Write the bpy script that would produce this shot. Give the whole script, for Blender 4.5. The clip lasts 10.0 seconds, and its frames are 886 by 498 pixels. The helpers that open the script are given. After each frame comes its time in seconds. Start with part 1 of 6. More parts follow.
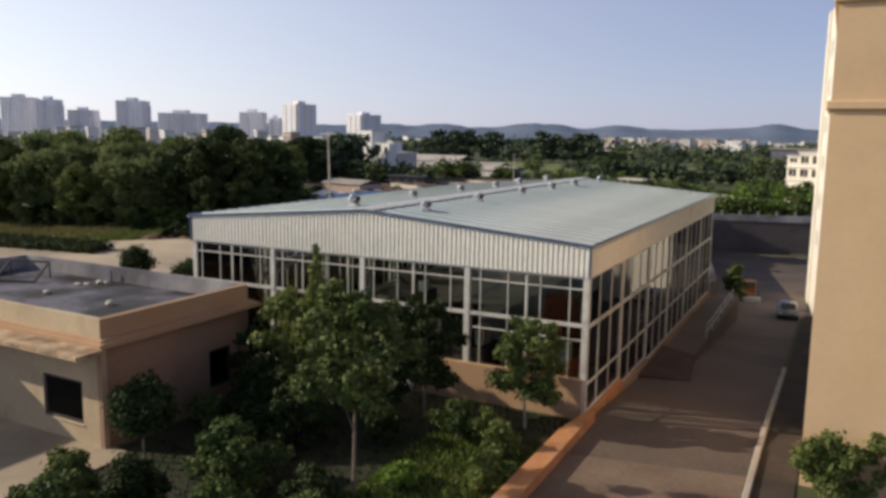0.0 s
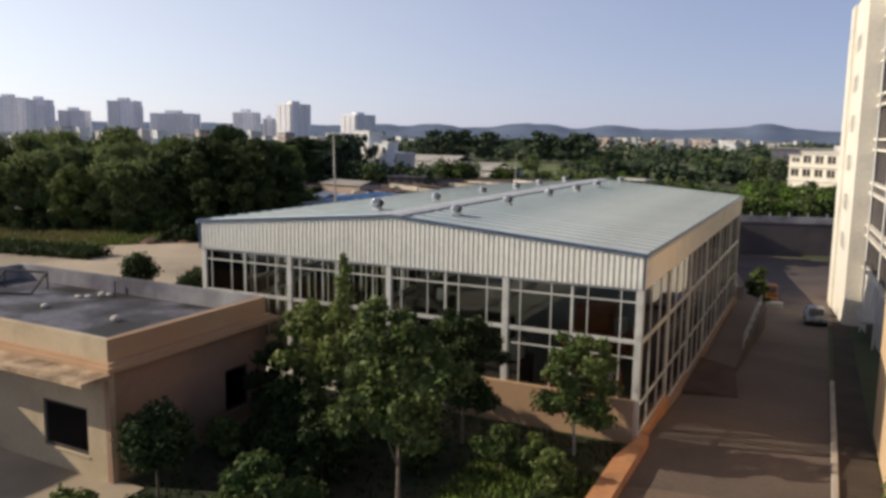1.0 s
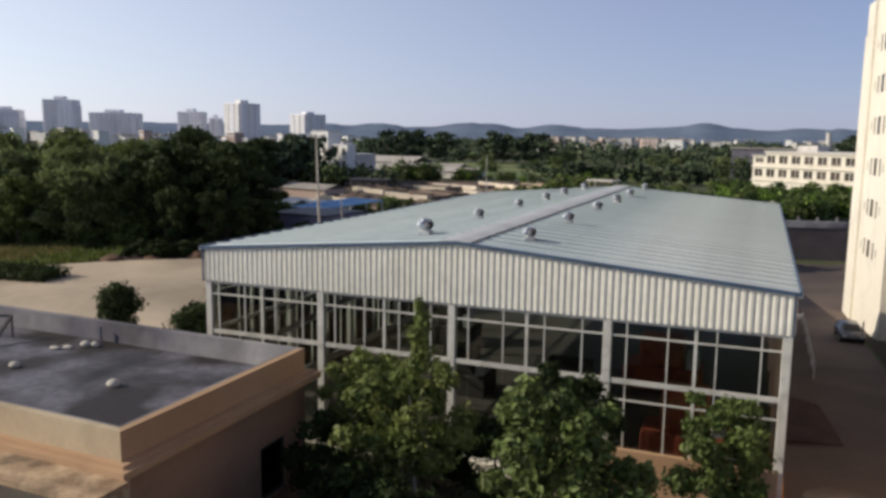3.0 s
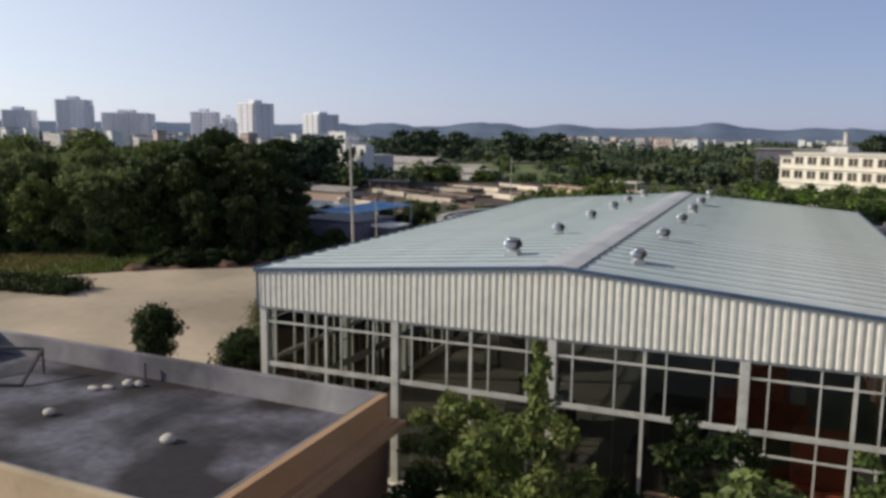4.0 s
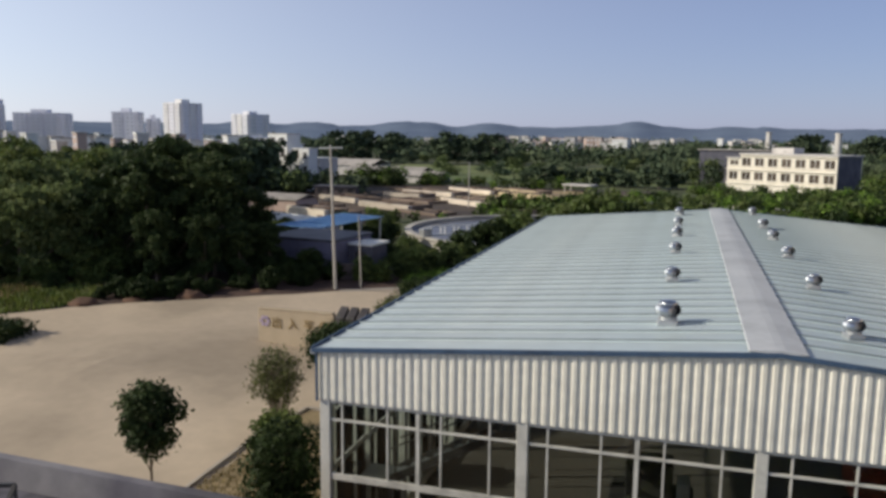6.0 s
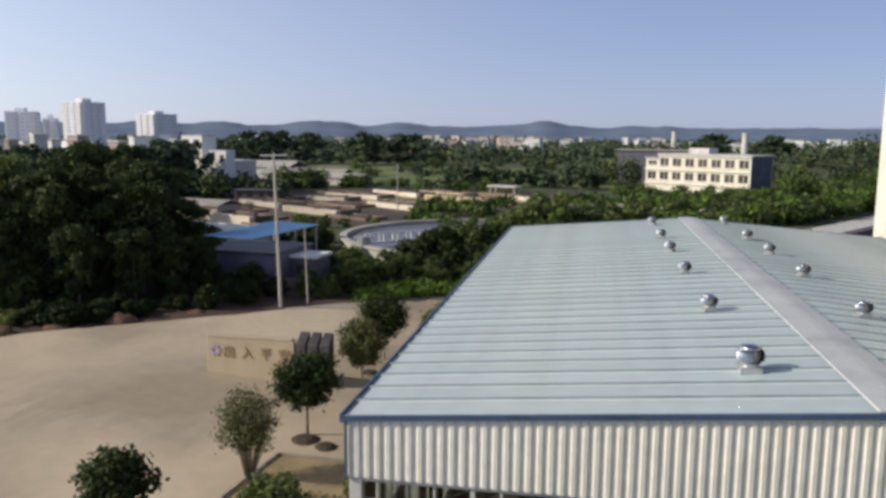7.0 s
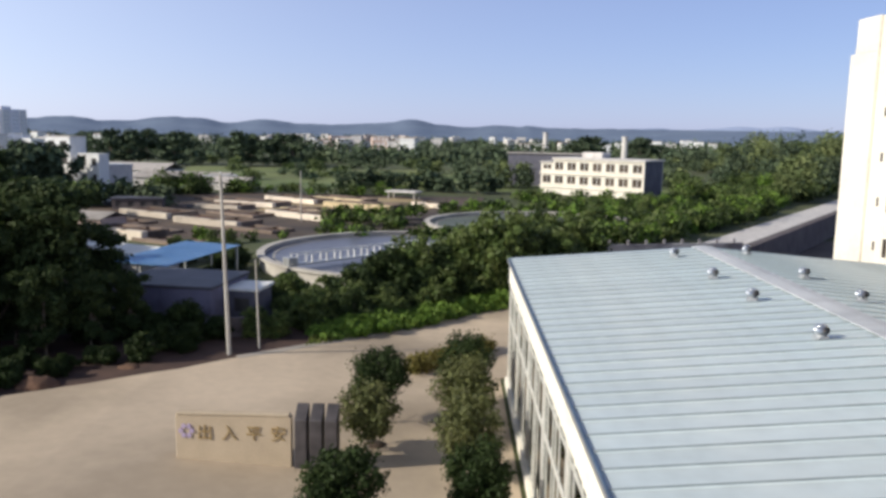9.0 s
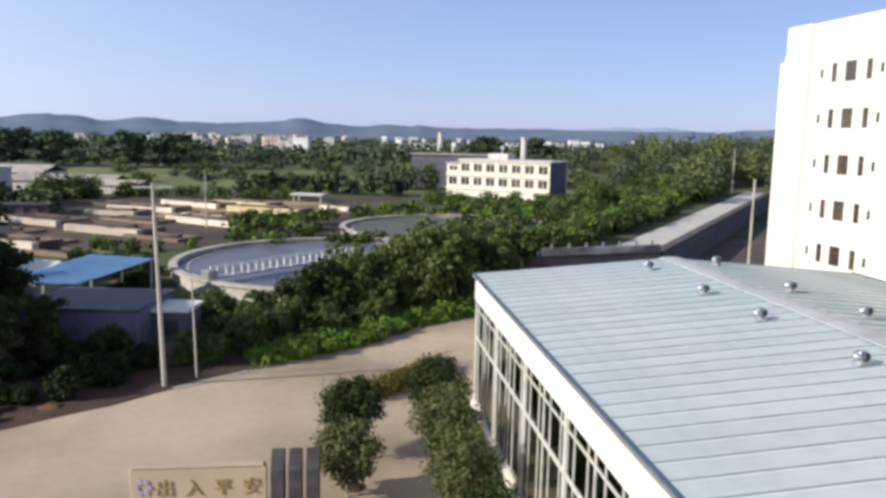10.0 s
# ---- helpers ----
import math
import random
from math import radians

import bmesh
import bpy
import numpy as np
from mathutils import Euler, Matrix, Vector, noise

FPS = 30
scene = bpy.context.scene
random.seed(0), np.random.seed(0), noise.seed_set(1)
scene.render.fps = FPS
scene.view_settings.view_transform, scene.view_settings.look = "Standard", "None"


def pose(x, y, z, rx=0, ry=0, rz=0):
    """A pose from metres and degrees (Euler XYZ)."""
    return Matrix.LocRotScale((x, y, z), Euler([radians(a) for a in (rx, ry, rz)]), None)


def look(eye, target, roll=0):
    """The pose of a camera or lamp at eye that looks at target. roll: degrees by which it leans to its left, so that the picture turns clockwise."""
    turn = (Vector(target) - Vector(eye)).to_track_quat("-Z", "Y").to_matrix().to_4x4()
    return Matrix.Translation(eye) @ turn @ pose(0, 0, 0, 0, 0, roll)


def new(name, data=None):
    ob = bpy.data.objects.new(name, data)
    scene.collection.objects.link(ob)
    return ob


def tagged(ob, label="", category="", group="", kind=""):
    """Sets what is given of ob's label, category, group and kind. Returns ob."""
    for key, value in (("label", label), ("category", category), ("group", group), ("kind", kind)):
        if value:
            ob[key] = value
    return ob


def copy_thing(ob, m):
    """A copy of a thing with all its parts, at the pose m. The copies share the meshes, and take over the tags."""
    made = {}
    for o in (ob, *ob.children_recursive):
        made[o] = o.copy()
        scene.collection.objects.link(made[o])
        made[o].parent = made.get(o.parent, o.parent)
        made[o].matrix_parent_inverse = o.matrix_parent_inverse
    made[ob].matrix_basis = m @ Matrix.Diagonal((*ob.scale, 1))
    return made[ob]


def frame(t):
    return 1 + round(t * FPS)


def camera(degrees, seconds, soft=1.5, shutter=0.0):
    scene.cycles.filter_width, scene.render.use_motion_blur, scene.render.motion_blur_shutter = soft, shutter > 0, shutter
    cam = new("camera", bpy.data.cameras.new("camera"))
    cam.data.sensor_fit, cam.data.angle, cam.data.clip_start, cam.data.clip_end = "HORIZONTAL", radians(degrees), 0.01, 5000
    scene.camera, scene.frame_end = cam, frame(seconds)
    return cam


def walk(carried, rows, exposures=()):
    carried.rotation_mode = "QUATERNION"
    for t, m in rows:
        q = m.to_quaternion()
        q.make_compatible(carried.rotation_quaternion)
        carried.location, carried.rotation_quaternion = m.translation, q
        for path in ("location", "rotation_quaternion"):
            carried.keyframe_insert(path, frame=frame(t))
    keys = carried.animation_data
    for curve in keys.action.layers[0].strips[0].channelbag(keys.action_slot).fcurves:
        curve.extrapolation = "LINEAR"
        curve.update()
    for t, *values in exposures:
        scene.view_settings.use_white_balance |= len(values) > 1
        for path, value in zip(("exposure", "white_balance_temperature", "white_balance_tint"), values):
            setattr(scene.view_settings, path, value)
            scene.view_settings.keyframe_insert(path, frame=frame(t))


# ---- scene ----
cam = camera(58.6, 10.0, soft=3.2)
PATH = [
    (0, (33.767, -34.654, 13.034), (32.884, -32.882, 12.748), 0.9),
    (0.5, (32.187, -33.623, 12.973), (31.306, -31.85, 12.687), 0.8),
    (1, (30.541, -32.667, 12.936), (29.677, -30.887, 12.651), 0.8),
    (1.5, (28.681, -31.648, 12.954), (27.858, -29.847, 12.67), 0.7),
    (2, (26.783, -30.65, 12.974), (26.009, -28.828, 12.69), 0.8),
    (3.5, (20.434, -26.77, 13.311), (19.7, -24.931, 13.026), 0.7),
    (4, (18.178, -25.287, 13.403), (17.423, -23.458, 13.117), 0.7),
    (4.5, (16.043, -23.686, 13.468), (15.278, -21.86, 13.182), 0.8),
    (5, (13.877, -22.317, 13.628), (13.128, -20.484, 13.341), 0.9),
    (5.5, (11.805, -20.979, 13.909), (11.117, -19.123, 13.622), 0.8),
    (7, (5.358, -16.93, 14.663), (4.995, -14.984, 14.376), 0.5),
    (7.5, (3.319, -15.333, 14.965), (3.005, -13.379, 14.679), 0.7),
    (8, (0.874, -13.508, 15.24), (0.641, -11.542, 14.954), 0.7),
    (8.5, (-1.337, -11.905, 15.528), (-1.477, -9.931, 15.242), 0.8),
    (9, (-3.605, -10.118, 15.857), (-3.632, -8.139, 15.569), 1.0),
    (9.5, (-5.613, -8.428, 16.099), (-5.525, -6.451, 15.812), 1.0),
    (10, (-7.756, -6.532, 16.283), (-7.509, -4.568, 15.998), 1.2),
]
walk(cam, [(t, look(e, tg, r)) for t, e, tg, r in PATH], [(0.0, -0.21, 6350, 10), (3.5, -0.33, 6100, 8.5), (5.0, -0.38, 6050, 7.5), (7.5, -0.17, 5950, 8.5), (8.5, 0.0, 5870, 9), (9.0, 0.05, 5850, 9), (10.0, 0.12, 5800, 9)])

# ---- sky and sun ----
SUN = Vector((-0.94, -0.34, 0.0)).normalized() * math.cos(radians(27)) + Vector((0, 0, math.sin(radians(27))))
world = bpy.data.worlds.new("sky")
scene.world = world
world.use_nodes = True
sky = world.node_tree.nodes.new("ShaderNodeTexSky")
sky.sky_type, sky.sun_disc = "NISHITA", False
sky.sun_elevation, sky.sun_rotation = radians(27), math.atan2(SUN.x, SUN.y)
sky.air_density, sky.dust_density, sky.ozone_density = 1.0, 0.4, 3.0
wn, wl = world.node_tree.nodes, world.node_tree.links
clear = wn["Background"]
wl.new(sky.outputs[0], clear.inputs[0])
clear.inputs[1].default_value = 0.05
# milky morning haze over the whole sky, brighter towards the sun
coord = wn.new("ShaderNodeTexCoord")
dot = wn.new("ShaderNodeVectorMath")
dot.operation = "DOT_PRODUCT"
wl.new(coord.outputs["Generated"], dot.inputs[0])
dot.inputs[1].default_value = SUN
near = wn.new("ShaderNodeMapRange")
near.inputs["From Min"].default_value, near.inputs["From Max"].default_value = -1.0, 1.0
wl.new(dot.outputs["Value"], near.inputs[0])
glow = wn.new("ShaderNodeMath")
glow.operation = "POWER"
wl.new(near.outputs[0], glow.inputs[0])
glow.inputs[1].default_value = 2.8
tone = wn.new("ShaderNodeMix")
tone.data_type = "RGBA"
tone.inputs[6].default_value = (0.205, 0.22, 0.395, 1)
tone.inputs[7].default_value = (1.38, 1.32, 1.26, 1)
wl.new(glow.outputs[0], tone.inputs[0])
haze = wn.new("ShaderNodeBackground")
wl.new(tone.outputs[2], haze.inputs[0])
axes = wn.new("ShaderNodeSeparateXYZ")
wl.new(coord.outputs["Generated"], axes.inputs[0])
thin = wn.new("ShaderNodeMapRange")
thin.inputs["From Min"].default_value, thin.inputs["From Max"].default_value = 0.02, 0.75
thin.inputs["To Min"].default_value, thin.inputs["To Max"].default_value = 1.12, 0.16
wl.new(axes.outputs["Z"], thin.inputs[0])
wl.new(thin.outputs[0], haze.inputs[1])
both = wn.new("ShaderNodeAddShader")
wl.new(clear.outputs[0], both.inputs[0])
wl.new(haze.outputs[0], both.inputs[1])
wl.new(both.outputs[0], wn["World Output"].inputs[0])
lamp = bpy.data.lights.new("sun", "SUN")
lamp.energy, lamp.angle, lamp.color = 4.9, radians(0.6), (1.0, 0.86, 0.66)
sun = new("sun", lamp)
sun.matrix_world = look(SUN * 50, (0, 0, 0))

# ---- materials ----


def material(name, a, b=None, scale=1.0, rough=0.8, metal=0.0, bump=0.0, fine=None, random_by=None, spread=0.0, spec=0.5, translucent=0.0, dirt=None, amp=0.06, patch=0.18):
    """A surface with two tones a and b mixed by large noise, a fine grain, optional dark stains and per-piece variation."""
    m = bpy.data.materials.new(name)
    m.use_nodes = True
    nt = m.node_tree
    n, l = nt.nodes, nt.links
    bsdf = n["Principled BSDF"]
    bsdf.inputs["Roughness"].default_value = rough
    bsdf.inputs["Metallic"].default_value = metal
    bsdf.inputs["Specular IOR Level"].default_value = spec
    co = n.new("ShaderNodeTexCoord").outputs["Object"]
    big = n.new("ShaderNodeTexNoise")
    big.inputs["Scale"].default_value, big.inputs["Detail"].default_value = scale, 6
    l.new(co, big.inputs["Vector"])
    ramp = n.new("ShaderNodeValToRGB")
    ramp.color_ramp.elements[0].position, ramp.color_ramp.elements[1].position = 0.5 - patch, 0.5 + patch
    ramp.color_ramp.elements[0].color = (*a, 1)
    ramp.color_ramp.elements[1].color = (*(b or a), 1)
    l.new(big.outputs[0], ramp.inputs[0])
    col = ramp.outputs[0]
    grain = n.new("ShaderNodeTexNoise")
    grain.inputs["Scale"].default_value, grain.inputs["Detail"].default_value = fine or scale * 14, 4
    l.new(co, grain.inputs["Vector"])
    g = n.new("ShaderNodeMapRange")
    g.inputs["From Min"].default_value, g.inputs["From Max"].default_value = 0.3, 0.7
    g.inputs["To Min"].default_value, g.inputs["To Max"].default_value = 1 - amp, 1 + amp
    l.new(grain.outputs[0], g.inputs[0])
    value = g.outputs[0]
    if random_by:
        src = n.new("ShaderNodeObjectInfo").outputs["Random"] if random_by == "object" else n.new("ShaderNodeNewGeometry").outputs["Random Per Island"]
        r = n.new("ShaderNodeMapRange")
        r.inputs["To Min"].default_value, r.inputs["To Max"].default_value = 1 - spread, 1 + spread
        l.new(src, r.inputs[0])
        mul = n.new("ShaderNodeMath")
        mul.operation = "MULTIPLY"
        l.new(value, mul.inputs[0])
        l.new(r.outputs[0], mul.inputs[1])
        value = mul.outputs[0]
    if dirt:
        st = n.new("ShaderNodeTexNoise")
        st.inputs["Scale"].default_value, st.inputs["Detail"].default_value, st.inputs["Distortion"].default_value = dirt[0], 8, 0.6
        l.new(co, st.inputs["Vector"])
        d = n.new("ShaderNodeMapRange")
        d.inputs["From Min"].default_value, d.inputs["From Max"].default_value = 0.5, 0.66
        d.inputs["To Min"].default_value, d.inputs["To Max"].default_value = 1.0, dirt[1]
        l.new(st.outputs[0], d.inputs[0])
        mul = n.new("ShaderNodeMath")
        mul.operation = "MULTIPLY"
        l.new(value, mul.inputs[0])
        l.new(d.outputs[0], mul.inputs[1])
        value = mul.outputs[0]
    hsv = n.new("ShaderNodeHueSaturation")
    l.new(value, hsv.inputs["Value"])
    l.new(col, hsv.inputs["Color"])
    l.new(hsv.outputs[0], bsdf.inputs["Base Color"])
    if bump:
        bp = n.new("ShaderNodeBump")
        bp.inputs["Strength"].default_value, bp.inputs["Distance"].default_value = bump, 0.03
        l.new(grain.outputs[0], bp.inputs["Height"])
        l.new(bp.outputs[0], bsdf.inputs["Normal"])
    if translucent:
        tr = n.new("ShaderNodeBsdfTranslucent")
        l.new(hsv.outputs[0], tr.inputs[0])
        mix = n.new("ShaderNodeMixShader")
        mix.inputs[0].default_value = translucent
        l.new(bsdf.outputs[0], mix.inputs[1])
        l.new(tr.outputs[0], mix.inputs[2])
        l.new(mix.outputs[0], n["Material Output"].inputs[0])
    return m


def glass_material(name, tint, rough=0.02):
    """A pane: part see-through, part mirror-like by its gloss."""
    m = bpy.data.materials.new(name)
    m.use_nodes = True
    nt = m.node_tree
    n, l = nt.nodes, nt.links
    gl = n.new("ShaderNodeBsdfGlossy")
    gl.inputs["Roughness"].default_value = rough
    tr = n.new("ShaderNodeBsdfTransparent")
    tr.inputs[0].default_value = (*tint, 1)
    fr = n.new("ShaderNodeFresnel")
    fr.inputs[0].default_value = 1.52
    mix = n.new("ShaderNodeMixShader")
    l.new(fr.outputs[0], mix.inputs[0])
    l.new(tr.outputs[0], mix.inputs[1])
    l.new(gl.outputs[0], mix.inputs[2])
    l.new(mix.outputs[0], n["Material Output"].inputs[0])
    return m


GROUND = material("meadow_soil", (0.045, 0.068, 0.02), (0.10, 0.105, 0.042), 0.03, 0.95, bump=0.4, fine=1.2, dirt=(0.015, 0.6), amp=0.14)
FIELD = material("crop_field", (0.085, 0.13, 0.035), (0.20, 0.22, 0.075), 0.02, 0.95, bump=0.3, fine=0.5, dirt=(0.03, 0.6), amp=0.15)
YARD = material("dusty_concrete", (0.37, 0.30, 0.22), (0.58, 0.47, 0.345), 0.07, 0.85, bump=0.05, fine=1.5, dirt=(0.045, 0.8), amp=0.05, patch=0.1)
# road concrete in two tones: shade put into ROAD, sunlight into the next
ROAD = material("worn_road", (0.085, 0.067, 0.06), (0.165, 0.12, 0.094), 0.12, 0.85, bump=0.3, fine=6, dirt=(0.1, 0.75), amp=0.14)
LIT_ROAD = material("sunlit_dusty_concrete", (0.135, 0.093, 0.066), (0.205, 0.145, 0.105), 0.2, 0.85, bump=0.2, fine=5, dirt=(0.15, 0.75), amp=0.12)
BED = material("dry_bed_soil", (0.24, 0.18, 0.095), (0.36, 0.28, 0.16), 0.5, 0.95, bump=0.4, fine=9, amp=0.14)
SOIL = material("dark_garden_soil", (0.035, 0.027, 0.02), (0.075, 0.052, 0.036), 0.5, 0.95, bump=0.5, fine=8, amp=0.15)
RED_SOIL = material("reddish_soil", (0.10, 0.055, 0.036), (0.15, 0.085, 0.053), 1.2, 0.95, bump=0.5, fine=12, amp=0.12)
MAROON = material("dark_maroon_ground", (0.05, 0.03, 0.025), (0.095, 0.055, 0.042), 0.6, 0.95, bump=0.5, fine=9, amp=0.15)
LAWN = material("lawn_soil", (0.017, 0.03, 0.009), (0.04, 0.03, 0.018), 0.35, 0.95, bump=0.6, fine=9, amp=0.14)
KERB = material("kerb_concrete", (0.36, 0.31, 0.26), (0.46, 0.41, 0.35), 1.0, 0.85, bump=0.2)
ORANGE = material("orange_red_render", (0.48, 0.21, 0.085), (0.58, 0.28, 0.13), 0.8, 0.85, bump=0.2, dirt=(0.7, 0.7))
CREAM_SHEET = material("cream_steel_sheet", (0.78, 0.75, 0.655), (0.85, 0.825, 0.745), 0.25, 0.5, dirt=(0.5, 0.88))
ROOF_SHEET = material("grey_blue_roof_sheet", (0.47, 0.565, 0.60), (0.61, 0.65, 0.64), 0.09, 0.36, fine=1.5, random_by="object", spread=0.05, dirt=(0.22, 0.85))
SEAM = material("dusty_seam_sealant", (0.19, 0.225, 0.24), (0.28, 0.32, 0.335), 0.5, 0.8, dirt=(0.6, 0.7))
RIDGE_SHEET = material("dusty_ridge_cap_sheet", (0.47, 0.49, 0.52), (0.55, 0.565, 0.59), 0.4, 0.6, dirt=(0.6, 0.85))
BLUE_TRIM = material("blue_steel_trim", (0.05, 0.085, 0.15), (0.07, 0.115, 0.195), 0.6, 0.45, dirt=(0.9, 0.7))
WHITE_STEEL = material("white_painted_steel", (0.55, 0.535, 0.49), (0.66, 0.645, 0.60), 0.7, 0.45, dirt=(1.2, 0.75))
STEEL = material("bright_spun_steel", (0.52, 0.54, 0.57), (0.64, 0.655, 0.68), 2.0, 0.3, metal=1.0)
LINING = material("grey_violet_parapet_plaster", (0.13, 0.122, 0.148), (0.38, 0.365, 0.365), 0.16, 0.9, bump=0.15, dirt=(0.35, 0.6), patch=0.1)
GALV = material("galvanised_steel", (0.45, 0.46, 0.47), (0.55, 0.56, 0.57), 1.2, 0.45, metal=0.7)
DARK = material("dark_interior", (0.035, 0.03, 0.03), (0.06, 0.05, 0.045), 0.4, 0.8)
FLOOR_IN = material("workshop_floor", (0.10, 0.085, 0.075), (0.15, 0.13, 0.11), 0.2, 0.6)
RED = material("red_machine_paint", (0.28, 0.06, 0.035), (0.36, 0.09, 0.05), 0.6, 0.5, dirt=(1.0, 0.6))
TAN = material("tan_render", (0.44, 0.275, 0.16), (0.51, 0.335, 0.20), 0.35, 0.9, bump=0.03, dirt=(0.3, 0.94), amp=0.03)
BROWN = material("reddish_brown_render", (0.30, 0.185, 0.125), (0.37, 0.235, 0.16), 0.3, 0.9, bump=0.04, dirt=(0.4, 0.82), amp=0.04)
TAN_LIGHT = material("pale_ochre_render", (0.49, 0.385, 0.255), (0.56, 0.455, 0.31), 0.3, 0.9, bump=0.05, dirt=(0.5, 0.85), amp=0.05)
OCHRE = material("warm_ochre_render", (0.64, 0.44, 0.255), (0.72, 0.51, 0.31), 0.25, 0.9, bump=0.03, dirt=(0.25, 0.94), amp=0.03)
STAINED = material("leaf_stained_slab", (0.26, 0.15, 0.085), (0.64, 0.48, 0.31), 0.9, 0.9, bump=0.3, fine=8, dirt=(0.8, 0.4), amp=0.15)
CREAM = material("cream_render", (0.78, 0.73, 0.63), (0.83, 0.78, 0.69), 0.2, 0.9, bump=0.1, dirt=(0.25, 0.92))
PALE = material("pale_grey_render", (0.55, 0.52, 0.50), (0.65, 0.62, 0.59), 0.5, 0.9, bump=0.15, dirt=(0.7, 0.8))
ROOF_FELT = material("weathered_roof_screed", (0.018, 0.0135, 0.014), (0.135, 0.13, 0.162), 0.26, 0.7, bump=0.3, fine=3, dirt=(0.22, 0.2), amp=0.3, patch=0.07)
WINDOW = glass_material("window_glass", (0.35, 0.37, 0.38))
PANE = glass_material("workshop_glass", (0.84, 0.87, 0.86))
BROWN_GLASS = material("brown_blinded_window", (0.05, 0.04, 0.033), (0.11, 0.085, 0.065), 0.4, 0.25, random_by="object", spread=0.3)
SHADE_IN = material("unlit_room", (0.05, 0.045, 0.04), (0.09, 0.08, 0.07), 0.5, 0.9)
FRAME_DARK = material("dark_window_frame", (0.05, 0.045, 0.045), (0.07, 0.065, 0.06), 2, 0.5)
BARK = material("bark", (0.12, 0.09, 0.065), (0.22, 0.18, 0.14), 3.0, 0.95, bump=0.6, fine=30, amp=0.14)
PALE_BARK = material("pale_bark", (0.30, 0.26, 0.21), (0.42, 0.38, 0.32), 3.0, 0.9, bump=0.4, fine=30, amp=0.14)
LEAF = material("broad_leaves", (0.07, 0.115, 0.03), (0.145, 0.175, 0.056), 0.6, 0.5, random_by="island", spread=0.45, translucent=0.25, spec=0.2)
LEAF_LIGHT = material("light_leaves", (0.10, 0.145, 0.038), (0.20, 0.225, 0.07), 0.7, 0.5, random_by="island", spread=0.34, translucent=0.28, spec=0.2)
LEAF_BELT = material("belt_leaves", (0.115, 0.165, 0.06), (0.22, 0.25, 0.105), 0.35, 0.6, random_by="island", spread=0.3, translucent=0.45, spec=0.15)
LEAF_VIVID = material("vivid_vine_leaves", (0.10, 0.185, 0.025), (0.19, 0.28, 0.05), 0.5, 0.5, random_by="island", spread=0.34, translucent=0.28, spec=0.2)
LEAF_DARK = material("dark_leaves", (0.020, 0.036, 0.011), (0.046, 0.066, 0.02), 0.5, 0.55, random_by="island", spread=0.34, translucent=0.2, spec=0.15)
LEAF_WOOD = material("wood_leaves", (0.03, 0.05, 0.018), (0.07, 0.095, 0.034), 0.4, 0.6, random_by="island", spread=0.34, translucent=0.25, spec=0.15)
LEAF_OCHRE = material("yellowish_hedge_leaves", (0.12, 0.11, 0.025), (0.20, 0.165, 0.045), 0.5, 0.55, random_by="island", spread=0.35, translucent=0.25, spec=0.2)
LEAF_OLIVE = material("olive_leaves", (0.082, 0.097, 0.03), (0.135, 0.14, 0.05), 0.8, 0.55, random_by="island", spread=0.45, translucent=0.2, spec=0.3)
# blue-green tint puts some distance haze into the far leaves
LEAF_FAR = material("far_leaves", (0.052, 0.078, 0.048), (0.105, 0.13, 0.075), 0.05, 0.9, random_by="island", spread=0.45, spec=0.1)
LEAF_PALE = material("pale_far_leaves", (0.085, 0.12, 0.045), (0.155, 0.18, 0.075), 0.05, 0.9, random_by="island", spread=0.4, spec=0.1)
GRASS = material("grass_blades", (0.10, 0.15, 0.025), (0.19, 0.21, 0.045), 0.6, 0.7, random_by="island", spread=0.45, translucent=0.2)
LAWN_GRASS = material("lawn_blades", (0.08, 0.14, 0.018), (0.16, 0.205, 0.035), 0.4, 0.7, random_by="island", spread=0.45, translucent=0.25)
DRY_GRASS = material("dry_grass", (0.17, 0.14, 0.05), (0.25, 0.19, 0.08), 0.5, 0.8, random_by="island", spread=0.4, translucent=0.2)
CONCRETE = material("cast_concrete", (0.42, 0.39, 0.35), (0.54, 0.51, 0.46), 0.25, 0.9, bump=0.2, dirt=(0.3, 0.75))
SLATE = material("dark_slate_slab", (0.04, 0.035, 0.038), (0.085, 0.075, 0.078), 1.6, 0.6, bump=0.5)
GOLD = material("gilt_letters", (0.33, 0.235, 0.10), (0.40, 0.29, 0.13), 3, 0.5, metal=0.3)
SIGN_STONE = material("pale_sandstone", (0.44, 0.355, 0.25), (0.51, 0.415, 0.295), 0.8, 0.85, bump=0.2)
PURPLE = material("violet_paint", (0.40, 0.32, 0.47), (0.45, 0.37, 0.52), 3, 0.6)
WATER = material("tank_water", (0.10, 0.105, 0.14), (0.15, 0.155, 0.19), 0.25, 0.38, bump=0.2, fine=1.5)
GREEN_WATER = material("algae_water", (0.07, 0.085, 0.05), (0.13, 0.14, 0.09), 0.2, 0.5, bump=0.2, fine=1.5)
BLUE_ROOF = material("blue_roof_sheet", (0.16, 0.33, 0.60), (0.25, 0.43, 0.68), 0.3, 0.33, dirt=(0.5, 0.85))
# dark base tone carries the shade on the retaining walls, under random stains
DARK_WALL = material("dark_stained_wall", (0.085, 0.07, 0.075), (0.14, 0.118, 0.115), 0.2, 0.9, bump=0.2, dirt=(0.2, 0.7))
BLUE_WALL = material("blue_grey_painted_wall", (0.15, 0.15, 0.24), (0.21, 0.205, 0.30), 0.4, 0.9, bump=0.2, dirt=(0.4, 0.7))
GREY_WALL = material("grey_block_wall", (0.095, 0.095, 0.125), (0.15, 0.145, 0.18), 0.4, 0.9, bump=0.2, dirt=(0.5, 0.8))
